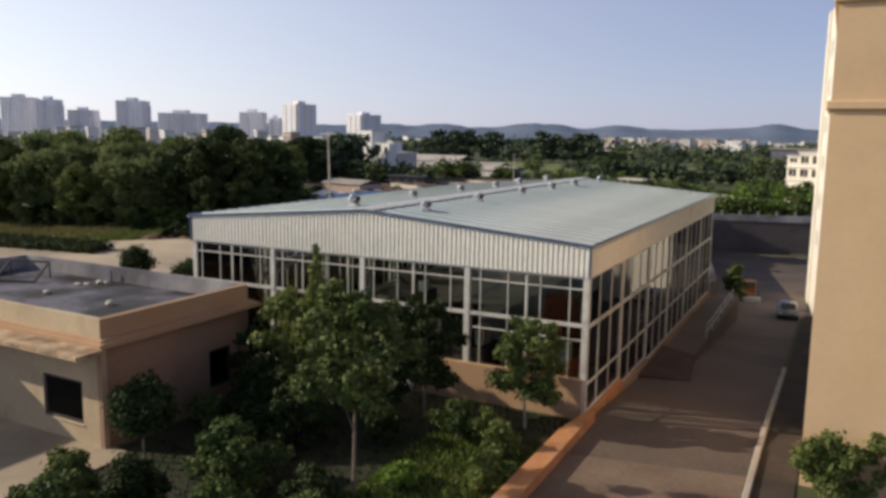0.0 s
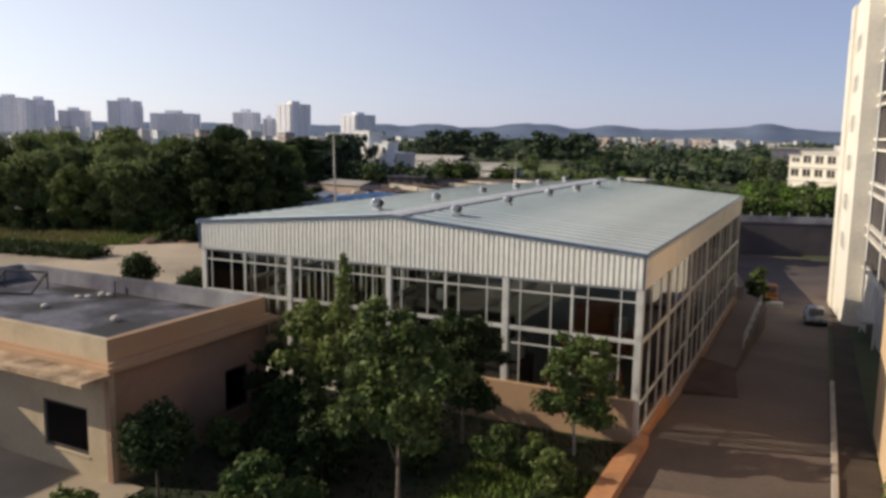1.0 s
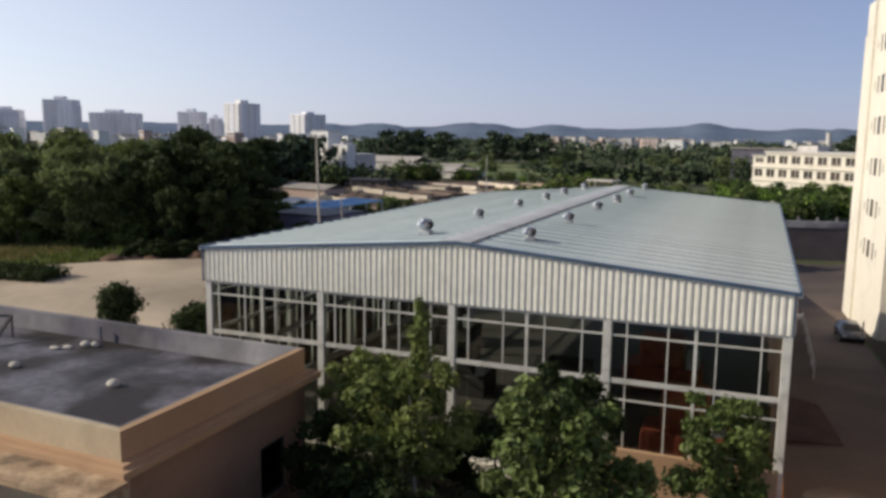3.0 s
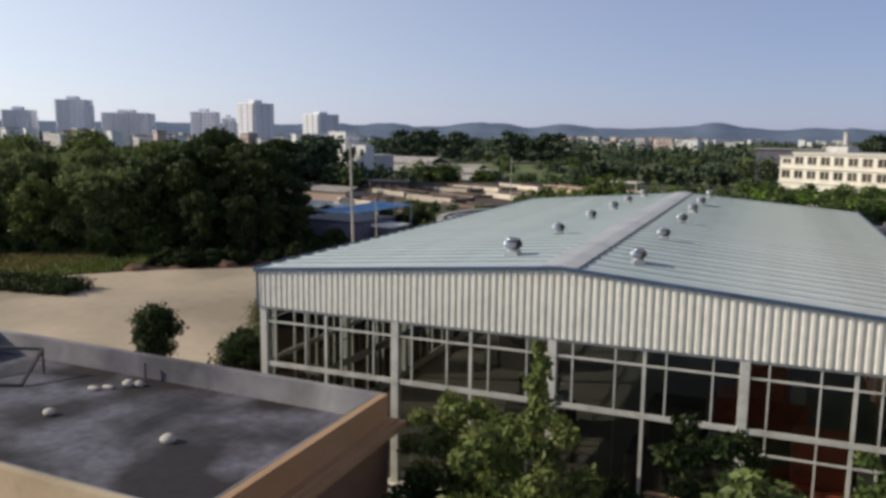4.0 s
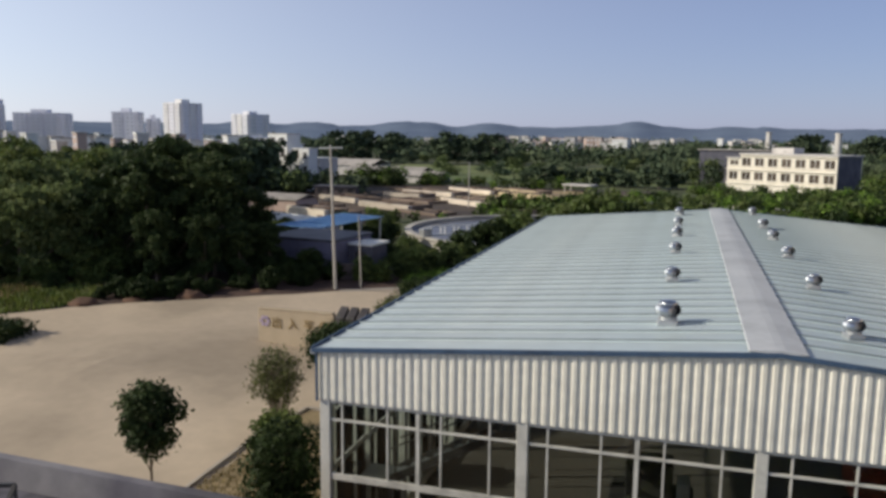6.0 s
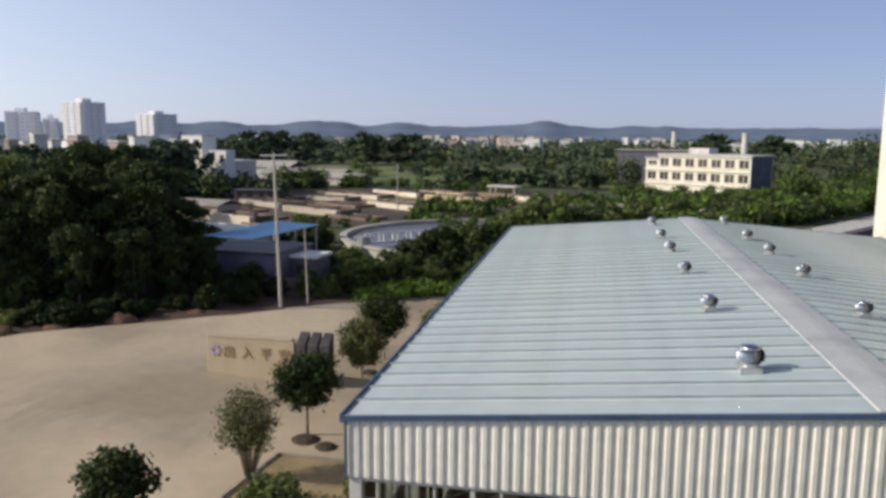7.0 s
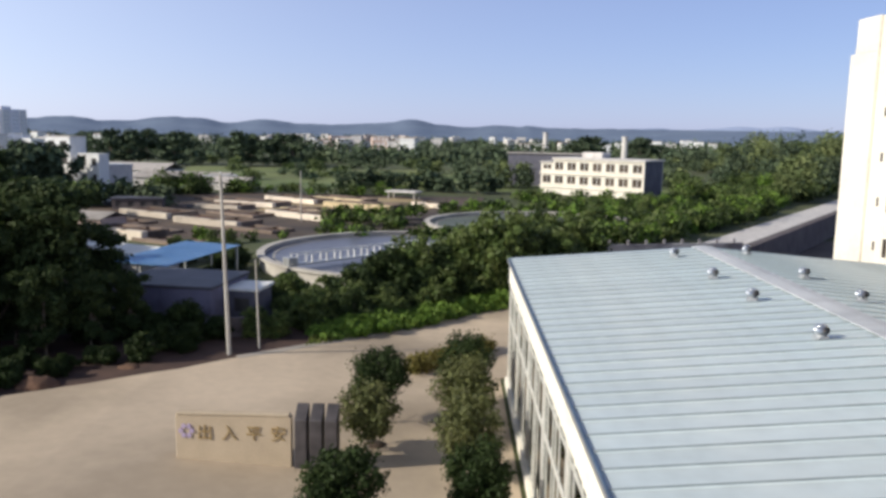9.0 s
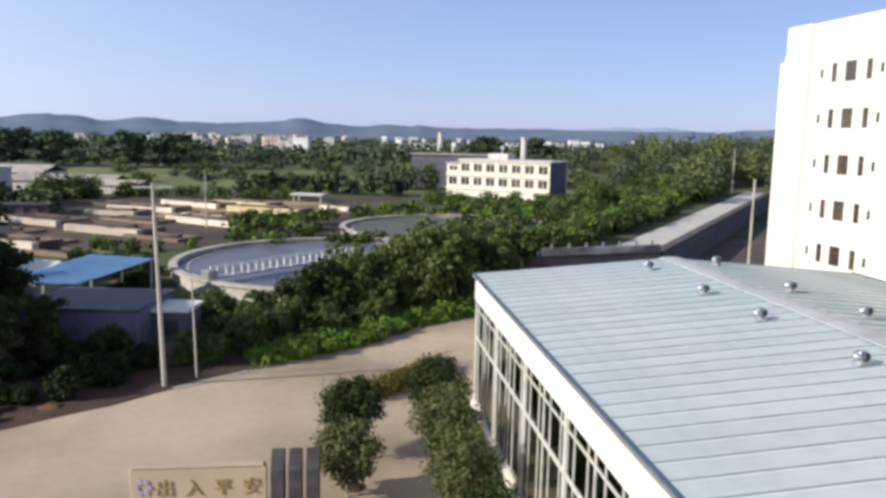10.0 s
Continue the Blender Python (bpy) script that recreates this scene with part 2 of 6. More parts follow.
WHITE = material("white_paint", (0.74, 0.74, 0.73), (0.82, 0.82, 0.8), 0.6, 0.7, dirt=(0.6, 0.88))
ROOF_GREY = material("far_grey_roof", (0.34, 0.31, 0.29), (0.46, 0.42, 0.38), 0.2, 0.8, random_by="object", spread=0.3, dirt=(0.2, 0.7))
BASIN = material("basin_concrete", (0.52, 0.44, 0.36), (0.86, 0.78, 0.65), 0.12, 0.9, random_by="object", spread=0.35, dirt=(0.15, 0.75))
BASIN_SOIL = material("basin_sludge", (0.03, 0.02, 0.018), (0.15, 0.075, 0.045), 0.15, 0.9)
BASIN_DIM = material("dark_basin_concrete", (0.11, 0.085, 0.07), (0.26, 0.195, 0.15), 0.12, 0.9, random_by="object", spread=0.4, dirt=(0.15, 0.7))
BASIN_SAND = material("sandy_basin_concrete", (0.55, 0.44, 0.26), (0.78, 0.66, 0.43), 0.12, 0.9, random_by="object", spread=0.2, dirt=(0.2, 0.8))
SAND = material("sandy_bare_ground", (0.20, 0.15, 0.08), (0.42, 0.33, 0.18), 0.06, 0.95, bump=0.3, fine=1.0, dirt=(0.08, 0.55), amp=0.14, patch=0.1)
SLUDGE_YARD = material("purplish_bare_ground", (0.04, 0.032, 0.03), (0.12, 0.085, 0.06), 0.06, 0.95, bump=0.3, fine=1.0, dirt=(0.08, 0.6), amp=0.14)
DARK_ROOF = material("dark_blue_grey_roof", (0.06, 0.065, 0.09), (0.11, 0.11, 0.14), 0.3, 0.6, dirt=(0.3, 0.7))
PINK_WALL = material("pink_brick_far", (0.40, 0.30, 0.26), (0.50, 0.39, 0.34), 0.1, 0.9, random_by="object", spread=0.2)
# distance haze is put into the pale tower, window, hill and mountain colours
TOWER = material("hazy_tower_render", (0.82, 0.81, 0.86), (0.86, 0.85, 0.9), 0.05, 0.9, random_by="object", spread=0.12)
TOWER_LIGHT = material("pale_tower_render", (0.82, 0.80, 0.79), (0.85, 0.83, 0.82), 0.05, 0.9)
TOWER_GLASS = material("hazed_windows", (0.62, 0.62, 0.66), (0.68, 0.68, 0.72), 0.1, 0.6)
HILL = material("hazed_wooded_hill", (0.145, 0.185, 0.27), (0.185, 0.23, 0.315), 0.008, 1.0, fine=0.06, spec=0.0)
HAZE = material("hazed_far_mountain", (0.33, 0.395, 0.56), (0.35, 0.415, 0.58), 0.002, 1.0, fine=0.01, spec=0.0, amp=0.01)
CAR_SILVER = material("silver_car_paint", (0.20, 0.20, 0.215), (0.23, 0.23, 0.245), 1, 0.3, metal=0.4)
RUBBER = material("black_rubber", (0.02, 0.02, 0.02), (0.03, 0.03, 0.03), 3, 0.8)
YELLOW = material("yellow_machine_paint", (0.22, 0.095, 0.03), (0.32, 0.14, 0.045), 1.5, 0.5, dirt=(1.5, 0.6))
TAIL = material("red_lamp_lens", (0.35, 0.02, 0.02), (0.4, 0.03, 0.03), 4, 0.3)

# ---- building helpers ----


def height(x, y):
    """The lie of the land."""
    west = 0.06 * min(max(-x - 2, 0), 20) * min(max((y - 2) / 14, 0), 1) * min(max((66 - y) / 14, 0), 1)
    z = west
    lower = max(-0.078 * min(max(y, 0), 58), -4.5)
    if x > 37:
        z = lower if (y - 102.3) - (x - 37.2) * 1.444 < 3.5 else z
    elif x > 23.9 and y < 96.4 + (x - 13.5) * 0.249:
        z = lower
    elif y > 41.2 and x > 23.0 - (y - 39.3) * 0.2005 and y < 96.4 + (x - 13.5) * 0.249:
        z = lower
    return z


def link(name, mesh_or_bm, mat, parent=None, label="", smooth=False):
    if isinstance(mesh_or_bm, bmesh.types.BMesh):
        me = bpy.data.meshes.new(name)
        mesh_or_bm.normal_update()
        mesh_or_bm.to_mesh(me)
        mesh_or_bm.free()
    else:
        me = mesh_or_bm
    if mat and not me.materials:
        me.materials.append(mat)
    if smooth:
        for p in me.polygons:
            p.use_smooth = True
    ob = new(name, me)
    if parent:
        ob.parent = parent
    if label:
        ob["label"] = label
    return ob


def part(name, bm, mat, parent, label="", smooth=False):
    return link(name, bm, mat, parent, label, smooth)


def thing(name, label, category, at=(0, 0, 0), turn=0, group="", kind=""):
    ob = new(name)
    ob.matrix_basis = pose(*at, 0, 0, turn)
    return tagged(ob, label, category, group, kind)


def box(bm, x0, y0, z0, x1, y1, z1, bevel=0.0):
    m = Matrix.Translation(((x0 + x1) / 2, (y0 + y1) / 2, (z0 + z1) / 2)) @ Matrix.Diagonal((x1 - x0, y1 - y0, z1 - z0, 1))
    vs = bmesh.ops.create_cube(bm, size=1, matrix=m)["verts"]
    if bevel:
        bmesh.ops.bevel(bm, geom=list({e for v in vs for e in v.link_edges}), offset=bevel, segments=1, affect="EDGES")
    return vs


def boxed(*dims, bevel=0.0):
    bm = bmesh.new()
    box(bm, *dims, bevel=bevel)
    return bm


def beam(bm, p, q, w, d=None):
    """A square bar from p to q."""
    p, q = Vector(p), Vector(q)
    v = q - p
    m = Matrix.Translation((p + q) / 2) @ v.to_track_quat("Z", "Y").to_matrix().to_4x4() @ Matrix.Diagonal((w, d or w, v.length, 1))
    bmesh.ops.create_cube(bm, size=1, matrix=m)


def tube(bm, p, q, r0, r1, seg=8):
    p, q = Vector(p), Vector(q)
    v = q - p
    m = Matrix.Translation((p + q) / 2) @ v.to_track_quat("Z", "Y").to_matrix().to_4x4()
    bmesh.ops.create_cone(bm, cap_ends=True, segments=seg, radius1=r0, radius2=r1, depth=v.length, matrix=m)


def prism(bm, pts, z0, z1):
    """An upright block over the outline pts."""
    lo = [bm.verts.new((x, y, z0)) for x, y in pts]
    hi = [bm.verts.new((x, y, z1)) for x, y in pts]
    n = len(pts)
    bm.faces.new(lo[::-1])
    bm.faces.new(hi)
    for i in range(n):
        bm.faces.new((lo[i], lo[(i + 1) % n], hi[(i + 1) % n], hi[i]))


def panel(length, thick, z0, z1, openings, along="x"):
    """One wall with openings (u0, u1, b0, b1) through it, as a single joined mesh that starts at the origin."""
    us = sorted({0.0, length, *[o[0] for o in openings], *[o[1] for o in openings]})
    zs = sorted({z0, z1, *[o[2] for o in openings], *[o[3] for o in openings]})
    solid = {}
    for i in range(len(us) - 1):
        for j in range(len(zs) - 1):
            u, z = (us[i] + us[i + 1]) / 2, (zs[j] + zs[j + 1]) / 2
            solid[i, j] = not any(o[0] < u < o[1] and o[2] < z < o[3] for o in openings)
    bm = bmesh.new()
    verts = {}

    def v(i, j, k):
        if (i, j, k) not in verts:
            d = thick * k
            verts[i, j, k] = bm.verts.new((us[i], d, zs[j]) if along == "x" else (d, us[i], zs[j]))
        return verts[i, j, k]
    for (i, j), full in solid.items():
        if not full:
            continue
        bm.faces.new((v(i, j, 0), v(i + 1, j, 0), v(i + 1, j + 1, 0), v(i, j + 1, 0)))
        bm.faces.new((v(i, j, 1), v(i, j + 1, 1), v(i + 1, j + 1, 1), v(i + 1, j, 1)))
        for di, dj, a, b in ((-1, 0, (i, j), (i, j + 1)), (1, 0, (i + 1, j), (i + 1, j + 1)), (0, -1, (i, j), (i + 1, j)), (0, 1, (i, j + 1), (i + 1, j + 1))):
            if not solid.get((i + di, j + dj), False):
                bm.faces.new((v(*a, 0), v(*b, 0), v(*b, 1), v(*a, 1)))
    bmesh.ops.recalc_face_normals(bm, faces=bm.faces[:])
    return bm


def lathe(bm, profile, seg=24, centre=(0, 0)):
    """A turned shape: profile of (radius, height)."""
    rings = []
    for r, z in profile:
        rings.append([bm.verts.new((centre[0] + r * math.cos(2 * math.pi * i / seg), centre[1] + r * math.sin(2 * math.pi * i / seg), z)) for i in range(seg)])
    for a, b in zip(rings, rings[1:]):
        for i in range(seg):
            bm.faces.new((a[i], a[(i + 1) % seg], b[(i + 1) % seg], b[i]))
    return rings


def sheet(name, outline, step, lift, mat):
    """A paved sheet over a convex outline, laid on the land."""
    xs, ys = [p[0] for p in outline], [p[1] for p in outline]
    bm = bmesh.new()
    bm.faces.new([bm.verts.new((x, y, 0)) for x, y in outline])
    bmesh.ops.triangulate(bm, faces=bm.faces[:])
    for vals, no in ((xs, Vector((1, 0, 0))), (ys, Vector((0, 1, 0)))):
        k = math.floor(min(vals) / step) + 1
        while k * step < max(vals):
            bmesh.ops.bisect_plane(bm, geom=bm.verts[:] + bm.edges[:] + bm.faces[:], plane_co=no * (k * step), plane_no=no)
            k += 1
    bmesh.ops.recalc_face_normals(bm, faces=bm.faces[:])
    for f in bm.faces:
        if f.normal.z < 0:
            f.normal_flip()
    for v in bm.verts:
        v.co.z = height(v.co.x, v.co.y) + lift
    return tagged(link(name, bm, mat), kind="structure")


def sheet_between(name, low, high, step, lift, mat):
    """A paved sheet between two lines of (x, y), laid on the land."""
    def at(line, x):
        return float(np.interp(x, [p[0] for p in line], [p[1] for p in line]))
    x0, x1 = low[0][0], low[-1][0]
    xs = sorted({*np.arange(x0, x1, step), *[p[0] for p in low], *[p[0] for p in high]})
    bm = bmesh.new()
    n = 48
    rows = [[bm.verts.new((x, at(low, x) + (at(high, x) - at(low, x)) * j / n, 0)) for j in range(n + 1)] for x in xs]
    for a, b in zip(rows, rows[1:]):
        for j in range(n):
            bm.faces.new((a[j], b[j], b[j + 1], a[j + 1]))
    for v in bm.verts:
        v.co.z = height(v.co.x, v.co.y) + lift
    return tagged(link(name, bm, mat), kind="structure")


# ---- foliage ----


def leaf_mesh(name, clumps, count, size, seed, mat, flat=0.35, shell=0.5):
    """Many small folded leaves spread over ellipsoid clumps (x, y, z, rx, ry, rz)."""
    rng = np.random.default_rng(seed)
    weights = np.array([c[3] * c[4] + c[4] * c[5] + c[3] * c[5] for c in clumps])
    pick = rng.choice(len(clumps), count, p=weights / weights.sum())
    c = np.array(clumps)[pick]
    d = rng.normal(size=(count, 3))
    d /= np.linalg.norm(d, axis=1)[:, None]
    rad = shell + (1 - shell) * rng.random(count) ** 0.6
    rad *= 1 + 0.27 * rng.normal(size=count)
    centre = c[:, :3] + d * c[:, 3:] * rad[:, None]
    normal = d + rng.normal(size=(count, 3)) * 0.75 + np.array([0, 0, flat])
    normal /= np.linalg.norm(normal, axis=1)[:, None]
    side = np.cross(normal, rng.normal(size=(count, 3)))
    side /= np.linalg.norm(side, axis=1)[:, None]
    up = np.cross(normal, side)
    s = size * (0.55 + 0.9 * rng.random(count))[:, None]
    v = np.empty((count, 4, 3))
    v[:, 0] = centre - side * s
    v[:, 1] = centre - up * s * 0.55 + normal * s * 0.18
    v[:, 2] = centre + side * s
    v[:, 3] = centre + up * s * 0.55 + normal * s * 0.18
    me = bpy.data.meshes.new(name)
    f = np.arange(count * 4).reshape(count, 4)
    me.from_pydata(v.reshape(-1, 3).tolist(), [], f.tolist())
    me.materials.append(mat)
    return me


def crown_clumps(rng, h0, h1, r, n, spread=0.75, taper=0.5):
    """Uneven leaf masses from height h0 to h1 and of radius r, each of three overlapping clumps, with gaps between them."""
    out = []
    m = max(8, n // 2)
    for i in range(m):
        f = (i + rng.random()) / m
        w = r * (1 - taper * abs(2 * f - 0.8) ** 2)
        a = i * 2.4 + rng.uniform(-0.6, 0.6)
        q = w * spread * rng.uniform(0.2, 1.2)
        c = Vector((q * math.cos(a), q * math.sin(a), h0 + (h1 - h0) * f))
        s = r * rng.uniform(0.26, 0.42)
        for k in range(3):
            d = Vector((rng.uniform(-1, 1), rng.uniform(-1, 1), rng.uniform(-0.5, 0.7))) * s * 0.85
            t = s * rng.uniform(0.6, 0.95)
            out.append((*(c + d), t, t * rng.uniform(0.85, 1.15), t * rng.uniform(0.6, 0.8)))
    return out


def trunk_mesh(rng, h, r, clumps, bark):
    bm = bmesh.new()
    lean = Vector((rng.uniform(-0.04, 0.04), rng.uniform(-0.04, 0.04), 0)) * h
    pts = [Vector((0, 0, -0.15)), Vector((0, 0, h * 0.35)) + lean * 0.5, Vector((0, 0, h * 0.8)) + lean]
    for i in range(2):
        tube(bm, pts[i], pts[i + 1], r * (1 - 0.4 * i), r * (0.6 - 0.3 * i), 8)
    for c in clumps[:9]:
        s = pts[1].lerp(pts[2], rng.uniform(0.0, 0.85))
        tube(bm, s, Vector(c[:3]), r * 0.34, r * 0.1, 5)
    me = bpy.data.meshes.new("trunk")
    bm.to_mesh(me)
    bm.free()
    me.materials.append(bark)
    return me


def tree(label, h, r, at, seed=1, base=0.3, n=14, leaves=2400, leaf=0.17, mat=None, bark=None, trunk_r=None, taper=0.5, group="", category="tree", name="tree", turn=0, clumps=None):
    rng = random.Random(seed)
    clumps = clumps or crown_clumps(rng, h * base + r * 0.25, h - r * 0.3, r, int(n * 1.5), taper=taper)
    if leaf < 0.2:
        leaf, leaves = leaf * 0.66, int(leaves * 1.9)
    t = thing(name, label, category, at, turn, group)
    part("trunk", trunk_mesh(rng, h * 0.85, trunk_r or h * 0.022, clumps, bark or BARK), None, t)
    part("crown", leaf_mesh("crown", clumps, leaves, leaf, seed, mat or LEAF), None, t)
    return t


def on(x, y, dz=0.0):
    return (x, y, height(x, y) + dz)


# ---- ground ----


def ground():
    def axis(lo, hi, step, far):
        a = [*np.arange(lo, hi + 0.01, step)]
        d, v = step, lo
        while v > -far:
            d *= 1.35
            v -= d
            a.insert(0, v)
        d, v = step, hi
        while v < far:
            d *= 1.35
            v += d
            a.append(v)
        return a
    xs, ys = axis(-66, 128, 1.5, 4600), axis(-42, 228, 1.5, 4600)
    xs = sorted({*xs, 23.85, 23.92})
    ys = sorted({*ys, 41.17, 41.23, *np.arange(95.6, 103.6, 0.37)})
    verts = [(x, y, height(x, y)) for y in ys for x in xs]
    w = len(xs)
    faces = [(j * w + i, j * w + i + 1, (j + 1) * w + i + 1, (j + 1) * w + i) for j in range(len(ys) - 1) for i in range(w - 1)]
    me = bpy.data.meshes.new("ground")
    me.from_pydata(verts, [], faces)
    tagged(link("ground", me, GROUND), "green and brown rough open land", "ground", kind="structure")


ground()
EDGE_X, EDGE_Y = (-56, -38, -36, -33, -30, -24.5, -20.5, -18.3, -14.2, -8.2, -2.5, 2.4, 9.5, 13), (17.0, 19.5, 23.6, 27.2, 29.8, 33.6, 37.0, 39.8, 44.0, 50.2, 58.0, 62.4, 71.5, 77)
tagged(sheet_between("yard", [(-56, -45), (-0.41, -45), (-0.4, 40), (13, 40)], list(zip(EDGE_X, EDGE_Y)), 1.5, 0.07, YARD), "broad sunlit dusty concrete yard", "yard")
tagged(sheet("forecourt", [(-0.4, -45), (9.0, -45), (9.0, -12.9), (-0.4, -12.5)], 2.0, 0.075, YARD), "paved forecourt before the low building", "forecourt")
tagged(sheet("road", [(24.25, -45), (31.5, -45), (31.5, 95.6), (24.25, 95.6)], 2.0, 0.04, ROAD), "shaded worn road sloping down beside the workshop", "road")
tagged(sheet("gutter_strip", [(-17.6, 40.1), (-14.1, 43.6), (-8.1, 49.8), (-2.7, 57.2), (-3.3, 57.4), (-8.5, 50.4), (-14.4, 44.4), (-18.0, 40.6)], 0.8, 0.085, KERB), "grey concrete gutter along the yard's edge", "gutter")
# sunlit patch of the road, laid as a paler sheet
tagged(sheet("sunlit_road_head", [(24.6, -45), (31.45, -45), (31.45, -3.2), (24.6, -4.4)], 2.0, 0.05, LIT_ROAD), "dusty concrete toned as sunlit at the head of the road", "road")
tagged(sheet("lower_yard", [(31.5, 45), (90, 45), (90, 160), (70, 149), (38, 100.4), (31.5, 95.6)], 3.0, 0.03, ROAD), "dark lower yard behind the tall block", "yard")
tagged(sheet("apron", [(24.2, 41.6), (24.24, 41.6), (24.24, 96.0), (14.2, 96.0)], 3.0, 0.03, ROAD), "dark apron below the retaining wall", "apron")
tagged(sheet("verge", [(31.77, -45), (33.2, -45), (33.2, 60), (31.77, 60)], 2.0, 0.05, SOIL), "bare dark soil strip beside the kerb", "verge")
tagged(sheet("wood_edge", [(-60, 24), (-40, 27), (-36, 22.8), (-33, 26.2), (-24.5, 32.8), (-17, 40.3), (-13, 44.4), (-14, 50), (-27, 47), (-40, 39), (-60, 33)], 2.0, 0.02, MAROON), "dark reddish soil along the edge of the wood", "soil")
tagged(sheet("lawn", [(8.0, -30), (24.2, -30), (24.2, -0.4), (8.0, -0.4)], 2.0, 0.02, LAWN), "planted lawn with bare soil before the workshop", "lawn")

# ---- the glazed workshop ----
W, L, EAVE, RIDGE, CLAD = 24.0, 39.0, 8.17, 9.13, 6.7


def slope(x):
    return EAVE + (RIDGE - EAVE) * (1 - abs(x - W / 2) / (W / 2))


def workshop():
    ws = thing("workshop", "glazed steel workshop with cream ribbed cladding and a pale roof", "workshop")
    part("floor", boxed(0.1, 0.1, -0.6, W - 0.1, L - 0.1, 0.1), FLOOR_IN, ws, "dark workshop floor slab")
    # plinth, stepping down with the road on the east side
    COLS = (0.0, 5.86, 11.76, 17.84, W)
    BAYS = [L * k / 6 for k in range(7)]
    for d in ((-0.15, L - 0.12, -4.6, W + 0.15, L + 0.15, 0.45), (-0.15, 0.125, -0.8, 0.12, L - 0.125, 0.45)):
        part("plinth", boxed(*d, bevel=0.02), CREAM, ws)
    part("dado_wall", boxed(15.0, -0.15, -0.8, W - 0.14, 0.04, 1.9, bevel=0.02), TAN, ws, "tan rendered dado wall")
    part("plinth", boxed(-0.15, -0.15, -0.8, 14.99, 0.04, 0.45, bevel=0.02), CREAM, ws)
    foot = [max(0.34 - 0.078 * (a + 2.0), -0.6) for a in BAYS[:-1]]
    for y0, y1, z in zip(BAYS, BAYS[1:], foot):
        part("plinth", boxed(W - 0.12, max(y0, 0.125) + 0.002, -4.6, W + 0.2, min(y1, L - 0.125) - 0.002, z, bevel=0.02), ORANGE if y0 < 5 else BROWN, ws, "orange-red rendered plinth" if y0 < 5 else "brown rendered plinth")
    # columns
    for x in COLS:
        for y in (0, L):
            r = 0.15
            cx, cy = min(max(x, r), W - r), min(max(y, r), L - r)
            part("column", boxed(cx - r, cy - r, 0.45 if x < 20 else 0.1, cx + r, cy + r, slope(cx) - 0.25, bevel=0.015), WHITE_STEEL, ws)
    for k in range(1, 6):
        y = BAYS[k]
        for x, z in ((0.15, 0.45), (W - 0.15, foot[k] + 0.002)):
            part("column", boxed(x - 0.15, y - 0.15, z, x + 0.15, y + 0.15, EAVE - 0.3, bevel=0.015), WHITE_STEEL, ws)
        bm = bmesh.new()
        beam(bm, (0.3, y, EAVE - 0.42), (12, y, RIDGE - 0.42), 0.16, 0.3)
        beam(bm, (12, y, RIDGE - 0.42), (23.7, y, EAVE - 0.42), 0.16, 0.3)
        part("rafter", bm, WHITE_STEEL, ws)
    # mullions, rails and panes of the four fronts

    def mullions(cols, fractions):
        return [(a + (b - a) * f, h) for a, b in zip(cols, cols[1:]) for f, h in fractions]
    FINE = ((0.113, 0.025), (0.347, 0.025), (0.5, 0.055), (0.613, 0.025), (0.847, 0.025))
    THIRDS = ((0.333, 0.045), (0.667, 0.045))
    rails = [(0.5, 0.05), (4.4, 0.09), (6.1, 0.028), (CLAD - 0.06, 0.05)]
    for side, cols, fractions in (("south", COLS, FINE), ("north", COLS, ()), ("west", BAYS, FINE), ("east", BAYS, THIRDS)):
        length = cols[-1]

        def place(u, v0, v1, half, top, bottom):
            if side == "south":
                return (u - half, v0, bottom, u + half, v1, top)
            if side == "north":
                return (u - half, L - v1, bottom, u + half, L - v0, top)
            if side == "west":
                return (v0, u - half, bottom, v1, u + half, top)
            return (W - v1, u - half, bottom, W - v0, u + half, top)

        def low(u):
            if side == "east":
                return foot[min(int(u / length * 6), 5)] + 0.003
            return 0.45
        bars = mullions(cols, fractions)
        for u, half in bars:
            # the slim bars of the south front end on the middle rail, but for the bay by the road
            bottom = 4.4 if side == "south" and half < 0.03 and u < COLS[3] else low(u)
            part("mullion", boxed(*place(u, 0.05, 0.05 + 2 * half + 0.05, half, CLAD, bottom)), WHITE_STEEL, ws)
        for z, half in (((1.55, 0.045), (4.32, 0.09), (CLAD - 0.06, 0.05)) if side == "east" else rails):
            part("rail", boxed(*place(length / 2, 0.035, 0.13, length / 2 - 0.3, z + half, z - half)), WHITE_STEEL, ws)
        if side == "east":
            for y0, y1, z in zip(BAYS, BAYS[1:], foot):
                part("rail", boxed(*place((y0 + y1) / 2, 0.037, 0.128, (y1 - y0) / 2 - 0.16, z + 0.1, z + 0.003)), WHITE_STEEL, ws)
        cuts = sorted([0.3, length - 0.3, *cols[1:-1], *[u for u, h in bars]])
        if side == "south":
            part("rail", boxed(*place((COLS[3] + W) / 2, 0.037, 0.128, (W - COLS[3]) / 2 - 0.32, 3.725, 3.675)), WHITE_STEEL, ws)
            tiers = ((0.55, 4.3), (4.5, 6.06), (6.14, 6.64))
        elif side == "east":
            tiers = ((None, 1.5), (1.6, 4.22), (4.42, 6.6))
        else:
            tiers = ((0.55, 4.3), (4.5, 6.64))
        for u0, u1 in zip(cuts, cuts[1:]):
            a, b = u0 + 0.03, u1 - 0.03
            for z0, z1 in tiers:
                z0 = low((a + b) / 2) + 0.1 if z0 is None else z0
                p = part("pane", boxed(*place((a + b) / 2, 0.085, 0.095, (b - a) / 2, z1, z0)), PANE, ws)
                p.visible_shadow = side != "south"
    # ribbed cladding bands

